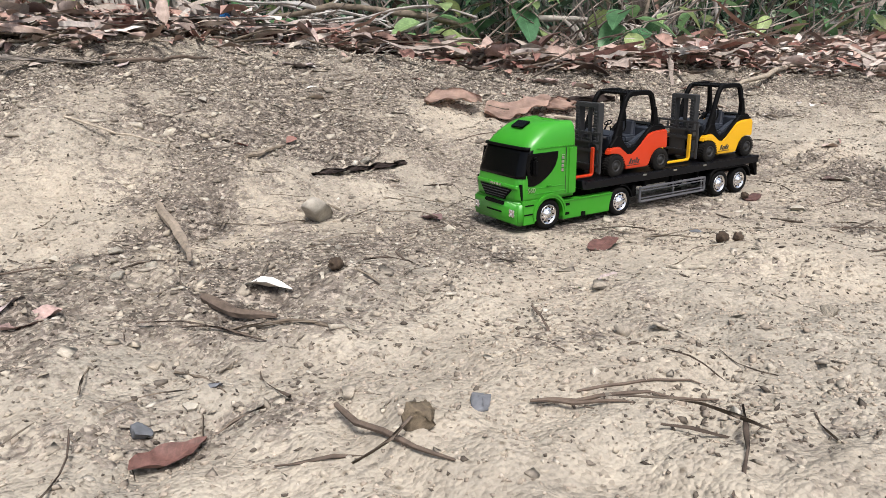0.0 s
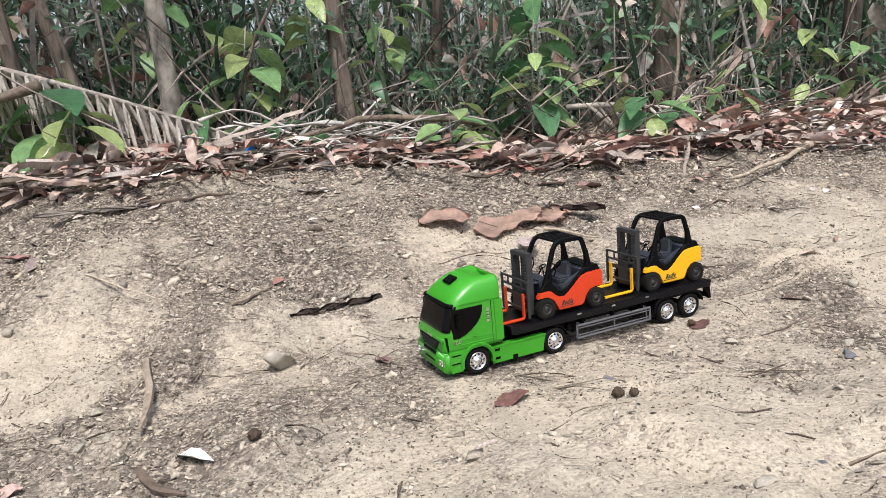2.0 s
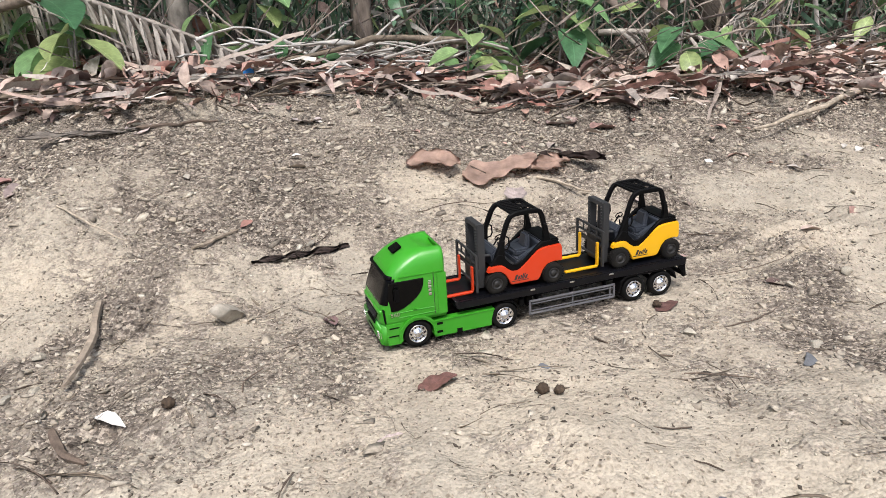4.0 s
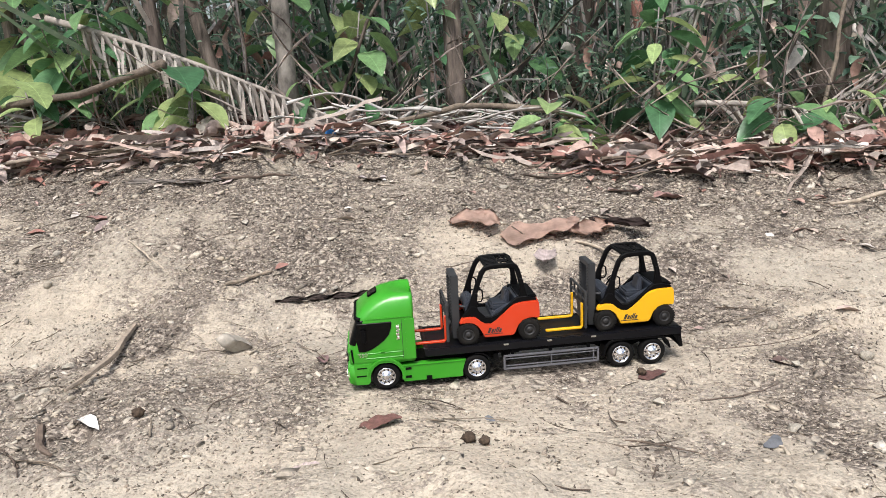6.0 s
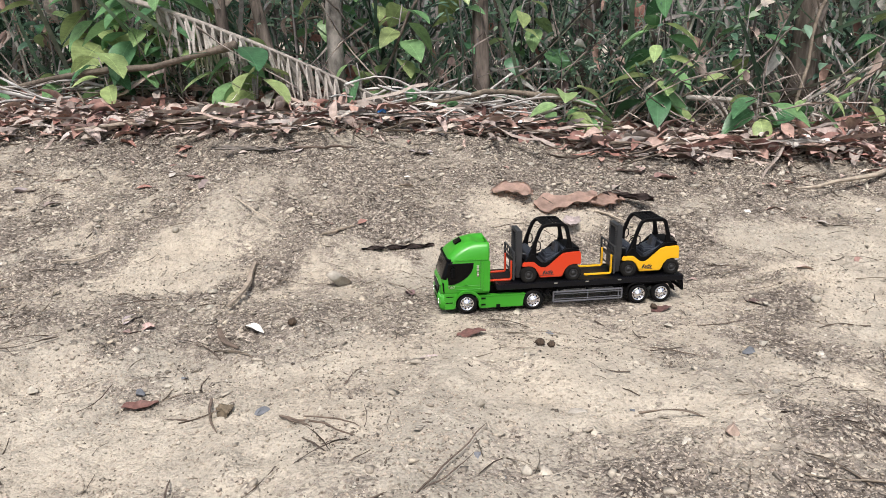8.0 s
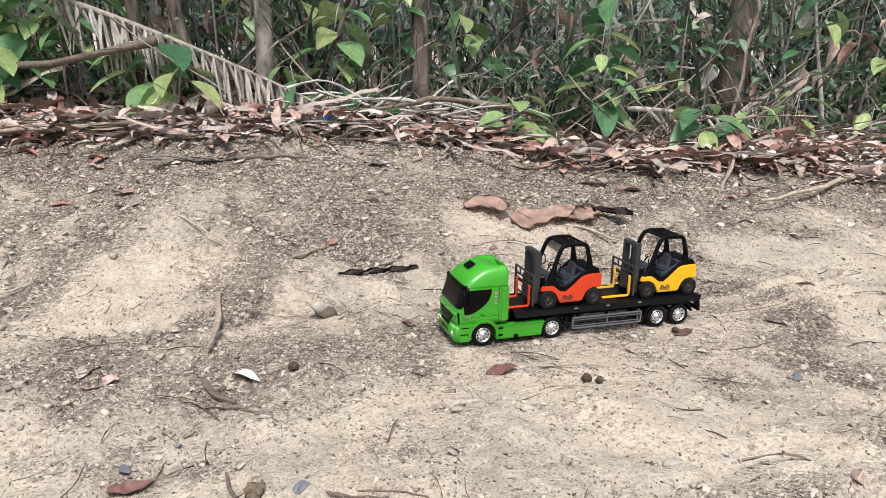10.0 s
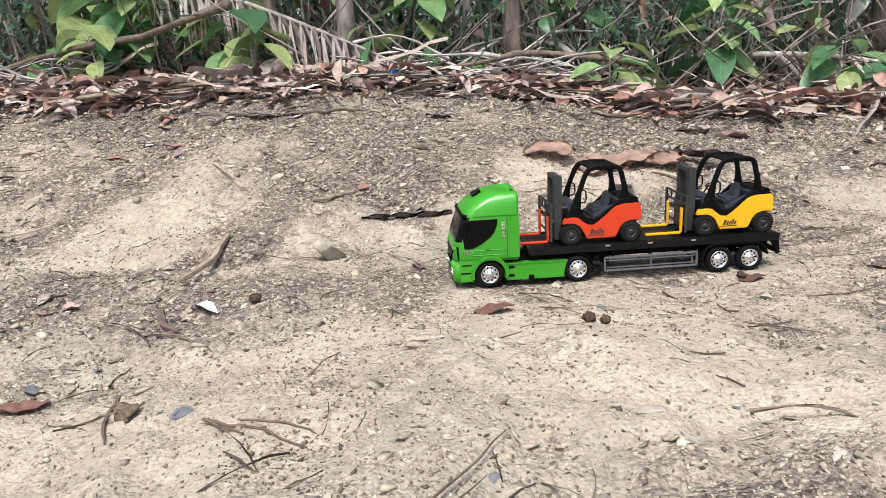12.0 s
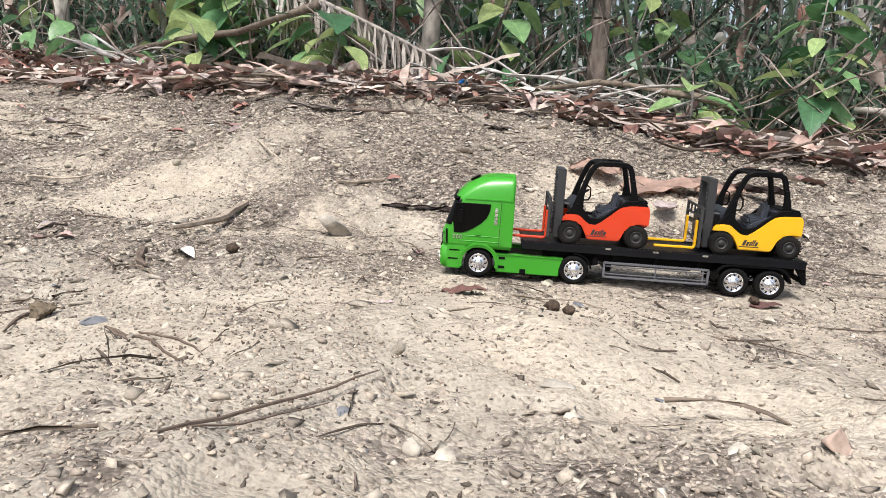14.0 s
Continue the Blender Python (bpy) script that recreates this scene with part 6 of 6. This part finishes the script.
for i, (x, y, s, fl, m, lab) in enumerate([
        (-0.616, -0.291, 0.017, 0.75, M_SLATE, "pale grey angular stone on clay"), (-0.573, -0.276, 0.010, 0.8, M_ROCK, "small whitish stone"),
        (-0.395, -0.434, 0.019, 0.35, M_SLATE, "flat dark blue-grey slate piece"), (-0.625, 0.168, 0.014, 0.5, M_ROCK, "pale flat stone on gravel"),
        (0.640, -0.130, 0.016, 0.6, M_ROCK, "whitish stone beside the track"), (-0.273, 0.165, 0.037, 1.0, M_ROCK, "buff angular rock on the clay"),
        (0.489, -0.330, 0.024, 0.3, M_SLATE, "flat grey stone half sunk in clay"), (0.141, -0.202, 0.012, 0.35, M_SLATE, "small flat bluish stone"),
        (0.390, -0.193, 0.014, 0.7, M_ROCK, "buff rounded stone"), (-0.088, -0.627, 0.013, 0.25, M_SLATE, "thin dark slate slab"),
        (-0.028, -0.666, 0.011, 0.7, M_ROCK, "white and tan broken stone"), (-0.060, -0.679, 0.006, 0.4, M_SLATE, "small blue-grey chip"),
        (0.177, -0.532, 0.010, 0.35, M_SLATE, "dark flat pebble pressed into clay"), (0.085, -0.533, 0.018, 0.25, M_ROCK, "large pale stone level with the ground"),
        (-0.803, -0.250, 0.015, 0.7, M_ROCK, "buff pebble on dry clay"), (-0.55, -0.259, 0.011, 0.35, M_SLATE, "small dark slate chip"),
        (-0.30, 0.62, 0.018, 0.5, M_ROCK, "pale stone in gravel"), (0.35, 0.95, 0.020, 0.5, M_ROCK, "pale stone on the gravel bank"),
        (0.9, 0.55, 0.018, 0.55, M_ROCK, "buff stone on the gravel bank"), (-0.75, 0.75, 0.018, 0.5, M_ROCK, "pale stone near the litter"),
        (-1.05, 0.45, 0.016, 0.5, M_ROCK, "tan stone on the clay"), (0.62, 0.28, 0.012, 0.5, M_ROCK, "small pale stone beside the trailer")]):
    build_stone(x, y, s, fl, m, lab, 200 + i)
# many small stones, six shapes
STONE_ME = []
for i in range(6):
    r = np.random.default_rng(400 + i)
    v, f = ico(2)
    for _ in range(8):
        d = r.normal(0, 1, 3)
        d /= np.linalg.norm(d)
        v = v - np.maximum(v @ d - r.uniform(0.3, 0.65), 0)[:, None] * d
    v = (v + r.normal(0, 0.012, v.shape)) * np.array([1.0, r.uniform(0.65, 0.9), r.uniform(0.4, 0.7)])
    STONE_ME.append(mesh_from("stone", v, f, M_ROCK))
rs = random.Random(77)
count = 0
while count < 170:
    x, y = rs.uniform(-1.3, 1.6), rs.uniform(-0.7, 1.3)
    if abs(x - 0.21) < 0.33 and abs(y) < 0.09 or y > float(litter_line(np.array([x]))[0]) or rs.random() > 0.15 + float(soil_value(np.array([x]), np.array([y]))[0]):
        continue
    size = 0.0055 + 0.010 * rs.random() ** 2.5
    ob = new("stone", STONE_ME[count % 6])
    ob.matrix_world = Matrix.Translation((x, y, ground_z(x, y) + 0.15 * size)) @ pose(0, 0, 0, rs.uniform(-12, 12), rs.uniform(-12, 12), rs.uniform(0, 360)) @ Matrix.Diagonal((size, size, size, 1))
    tagged(ob, "small pale angular stone lying on the track", "stone", "loose stones on the track")
    count += 1
build_stone(0.268, -0.661, 0.020, 0.6, M_BRICK, "broken reddish brick shard with a white face", 301, "brick_shard", "rubble")
build_stone(-0.449, -0.437, 0.018, 0.85, M_CLOD, "crumbly brown clod of soil", 302, "soil_clod", "soil clod", facet=0.9)
for i, (x, y) in enumerate([(-0.365, -0.110), (0.099, -0.274), (0.118, -0.284), (0.405, -0.088)]):
    v, f = ROCK_BASE
    v = v * (1 + 0.16 * np.sin(17 * v[:, :1] + 9 * v[:, 1:2]) * np.cos(15 * v[:, 2:3]) + np.random.default_rng(i).normal(0, 0.12, (len(v), 1)))
    me = mesh_from("seed_cone", v * np.array([0.0085, 0.0078, 0.0078]) * (1.0 if i < 2 else 0.8), f, M_CONE)
    ob = new("seed_cone", me)
    ob.matrix_world = Matrix.Translation((x, y, ground_z(x, y) + 0.007))
    tagged(ob, "small dark brown woody seed cone", "seed cone", "seed cones on the track")

for i, (x, y, s, a, lab) in enumerate([
        (-0.635, -0.345, 0.06, 12, "long reddish fallen leaf on the clay"), (-0.13, -0.289, 0.035, 10, "small pale dry leaf"),
        (-0.80, 0.95, 0.12, 15, "large pinkish tan fallen leaf"), (-0.40, 0.90, 0.10, 80, "crumpled pale fallen leaf"), (-0.66, 0.66, 0.12, 50, "pointed tan fallen leaf"),
        (0.75, 0.72, 0.09, 10, "large curled pink-brown leaf"), (0.385, 0.43, 0.09, 250, "folded grey-brown leaf"), (0.05, 0.88, 0.08, 170, "curled tan leaf"),
        (-0.045, -0.184, 0.062, 8, "dark red-brown flat leaf on the track"), (-0.66, 0.76, 0.06, 160, "orange-tan fallen leaf"), (-0.62, 0.78, 0.06, 30, "orange dry leaf"), (0.395, -0.10, 0.05, 10, "dark red-brown dry leaf"), (-0.70, -0.06, 0.06, 60, "curled grey-brown dry leaf"), (-0.105, 0.075, 0.045, 100, "upturned brown leaf by the bumper"),
        (-0.64, -0.06, 0.06, 200, "curled brown leaf edge in clay"), (0.75, 0.80, 0.12, 200, "tan fallen leaf on gravel"), (-1.2, 0.75, 0.1, 20, "dry fallen leaf on the clay")]):
    place_leaf(x, y, s, a, i, lab)

GS = "loose sticks on the track"
for x, y, L, a, b, r, m, lab in [
        (-0.472, 0.265, 0.28, -96, 0.012, 0.015, M_STICK, "bleached split stick on dark gravel"), (-0.509, -0.093, 0.10, -62, -0.015, 0.013, M_TWIG, "curved dark dry pod on the track"),
        (-0.484, -0.365, 0.13, -78, -0.015, 0.0055, M_TWIG, "crooked dark root on clay"), (-0.367, -0.466, 0.07, -45, 0.006, 0.0035, M_TWIG, "short grey twig on clay"), (-0.31, 0.345, 0.11, 34, 0.004, 0.009, M_STICK, "pale broken stick on bare clay"), (-0.368, -0.46, 0.14, -35, 0.004, 0.0038, M_TWIG, "split dry reed on clay"), 
        (-0.185, -0.74, 0.20, 54, 0.005, 0.0032, M_TWIG, "long weathered stick on the clay"), (-0.175, -0.73, 0.12, 48, -0.008, 0.0022, M_TWIG, "thin grey stick"),
        (-0.27, -0.10, 0.07, 60, 0.02, 0.003, M_TWIG, "small forked dark twig"), (-0.55, 0.55, 0.22, -55, 0.01, 0.0045, M_STICK, "pale straight stick near fallen leaves"),
        (0.462, 0.47, 0.14, -55, 0.012, 0.008, M_STICK, "pale stick on the gravel bank"), 
        (-0.40, 0.93, 0.2, -14, 0.012, 0.010, M_TWIG, "dark strip of bark near the litter"), (0.30, -0.30, 0.10, -30, 0.012, 0.0025, M_TWIG, "thin bowed twig"),
        (0.45, -0.20, 0.14, 12, -0.02, 0.0022, M_TWIG, "thin dry tendril on clay"), (-0.75, 0.05, 0.12, 15, 0.01, 0.003, M_TWIG, "brown twig on the crust"),
        (-0.33, -0.47, 0.10, -30, 0.004, 0.003, M_TWIG, "flat dry reed piece"), (0.55, -0.05, 0.2, 5, -0.03, 0.0018, M_TWIG, "wiry dry stalk behind the trailer"),
        (-0.95, 0.30, 0.13, 25, 0.01, 0.006, M_STICK, "short pale stick on bare clay"), (-0.2, 0.02, 0.09, 12, 0.01, 0.002, M_TWIG, "thin twig before the truck"),
        (0.15, 0.42, 0.18, -5, 0.015, 0.0025, M_TWIG, "thin dark twig on gravel"), (-1.0, -0.1, 0.15, 60, 0.02, 0.003, M_TWIG, "crooked twig on the clay")]:
    build_stick(lying(x, y, L, a, b * 0.5, r * 0.35), [0.46 * r * q for q in (0.8, 1, 1.05, 1, 0.95, 0.9, 0.8, 0.65, 0.4)], lab, m, "stick", "stick", GS, sides=6)
for i in range(18):
    x = rl.uniform(-2.4, 2.2)
    y = float(litter_line(np.array([x]))[0]) + rl.uniform(-0.02, 0.42)
    L = rl.uniform(0.15, 0.7)
    r = rl.uniform(0.003, 0.008)
    build_stick(lying(x, y, L, rl.gauss(-10, 16) + rl.choice((0, 180)), rl.uniform(-0.04, 0.04), r + rl.uniform(0.002, 0.03)), [r * q for q in (0.8, 1, 1.05, 1, 0.95, 0.9, 0.8, 0.65, 0.4)], rl.choice(("bleached dead stick lying in the litter", "brown peeling stick on fallen leaves", "grey dead stick across the litter")), rl.choice((M_STICK, M_STICK, M_TWIG)), "stick", "stick", "dead sticks in the litter")

# bits of rubbish on the verge
x, y = -0.10, float(litter_line(np.array([-0.10]))[0]) + 0.02
cap = bm_mesh("bottle_cap", lathe([(0.0004, -0.007), (0.013, -0.007), (0.0145, -0.005), (0.0145, 0.007), (0.0125, 0.007), (0.0125, -0.0045), (0.0004, -0.0045)], 24), M_BLUE, True)
ob = new("bottle_cap", cap)
ob.matrix_world = pose(x, y, ground_z(x, y) + 0.045, 20, 10, 40)
tagged(ob, "small bright blue plastic bottle cap on litter", "bottle cap")
for x, dy, s in ((-0.15, 0.42, 0.09), (0.42, 0.12, 0.05)):
    v, f = leaf_shape(6, 0.7, 0.2, 0.1)
    v = v + np.random.default_rng(5).normal(0, 0.03, v.shape)
    y = float(litter_line(np.array([x]))[0]) + dy
    ob = new("paper_scrap", mesh_from("paper_scrap", v * s, f, M_PAPER, True))
    ob.matrix_world = pose(x, y, ground_z(x, y) + 0.06, 8, -6, 20)
    tagged(ob, "crumpled white scrap lying on the litter", "scrap")


# sheets of shed pink bark on the gravel below the verge
def build_bark_sheet(x, y, length, width, deg, curl, label, seed, lift=0.012, material=M_PINKBARK, group="bark sheets on the gravel"):
    """A thin torn sheet of bark, bowed up at its rims and buckled along its length."""
    r = random.Random(seed)
    nx, ny = 26, 10
    ph = [r.uniform(0, 6.28) for _ in range(5)]
    bm = bmesh.new()
    rows = []
    for i in range(nx + 1):
        u = i / nx
        half = width * 0.5 * (0.72 + 0.2 * math.sin(4.1 * u + ph[0]) + 0.12 * math.sin(11 * u + ph[1])) * min(1, 7 * u + 0.25, 7 * (1 - u) + 0.2)
        off = 0.25 * width * math.sin(2.6 * u + ph[2])
        row = []
        for j in range(ny + 1):
            v = 2 * j / ny - 1
            rag = 0.006 * math.sin(23 * u + 9 * v + ph[3]) * abs(v)
            z = curl * width * abs(v) ** 2.2 + 0.05 * width * math.sin(5 * u + ph[4]) + 0.03 * width * math.sin(17 * u + 4 * v)
            row.append(bm.verts.new(((u - 0.5) * length, off + v * half + rag, z)))
        rows.append(row)
    for p, q in zip(rows, rows[1:]):
        for j in range(ny):
            bm.faces.new((p[j], q[j], q[j + 1], p[j + 1]))
    low = min(v.co.z for v in bm.verts)
    for v in bm.verts:
        v.co.z -= low
    bmesh.ops.solidify(bm, geom=bm.faces[:], thickness=0.0018)
    ob = part("bark_sheet", bm, material, None, "", True)
    ob.matrix_world = Matrix.Translation((x, y, ground_z(x, y) + lift)) @ pose(0, 0, 0, r.uniform(12, 18), r.uniform(-3, 3), deg)
    return tagged(ob, label, "bark", group)


build_bark_sheet(0.39, 0.515, 0.18, 0.105, -18, 0.06, "torn pinkish tan bark sheet on dark gravel", 1)
build_bark_sheet(0.24, 0.56, 0.13, 0.075, -30, 0.10, "curled orange-pink bark strip on dark gravel", 2)
build_bark_sheet(0.50, 0.51, 0.10, 0.095, 40, 0.08, "pale pink torn bark flake on gravel", 3)
build_bark_sheet(-0.52, 0.90, 0.26, 0.034, 16, 0.12, "long curved grey-brown palm sheath on gravel", 4, 0.004, M_FROND)
build_bark_sheet(0.57, 0.535, 0.22, 0.035, -62, 0.3, "dark brown bark strip on gravel", 5, 0.004, M_DARKBARK)
build_bark_sheet(-0.115, 0.322, 0.19, 0.015, 3, 0.2, "dark dry bark strip on pale clay", 6, 0.003, M_DARKBARK)

# long dry sheaths and strips lying along the foot of the litter
rs = random.Random(61)
for i in range(22):
    x = rs.uniform(-1.7, 1.7)
    y = float(litter_line(np.array([x]))[0]) + rs.uniform(-0.03, 0.30)
    long = rs.uniform(0.22, 0.55)
    build_bark_sheet(x, y, long, rs.uniform(0.016, 0.038), rs.gauss(-8, 13), rs.uniform(0.05, 0.35), rs.choice(("long pale dry palm strip lying on the litter", "bleached split sheath lying along the litter", "long brown strip of bark lying on the litter")), 70 + i, rs.uniform(0.03, 0.055), rs.choice((M_STICK, M_FROND, M_STICK, M_DARKBARK, M_PINKBARK)), "dry strips along the litter")
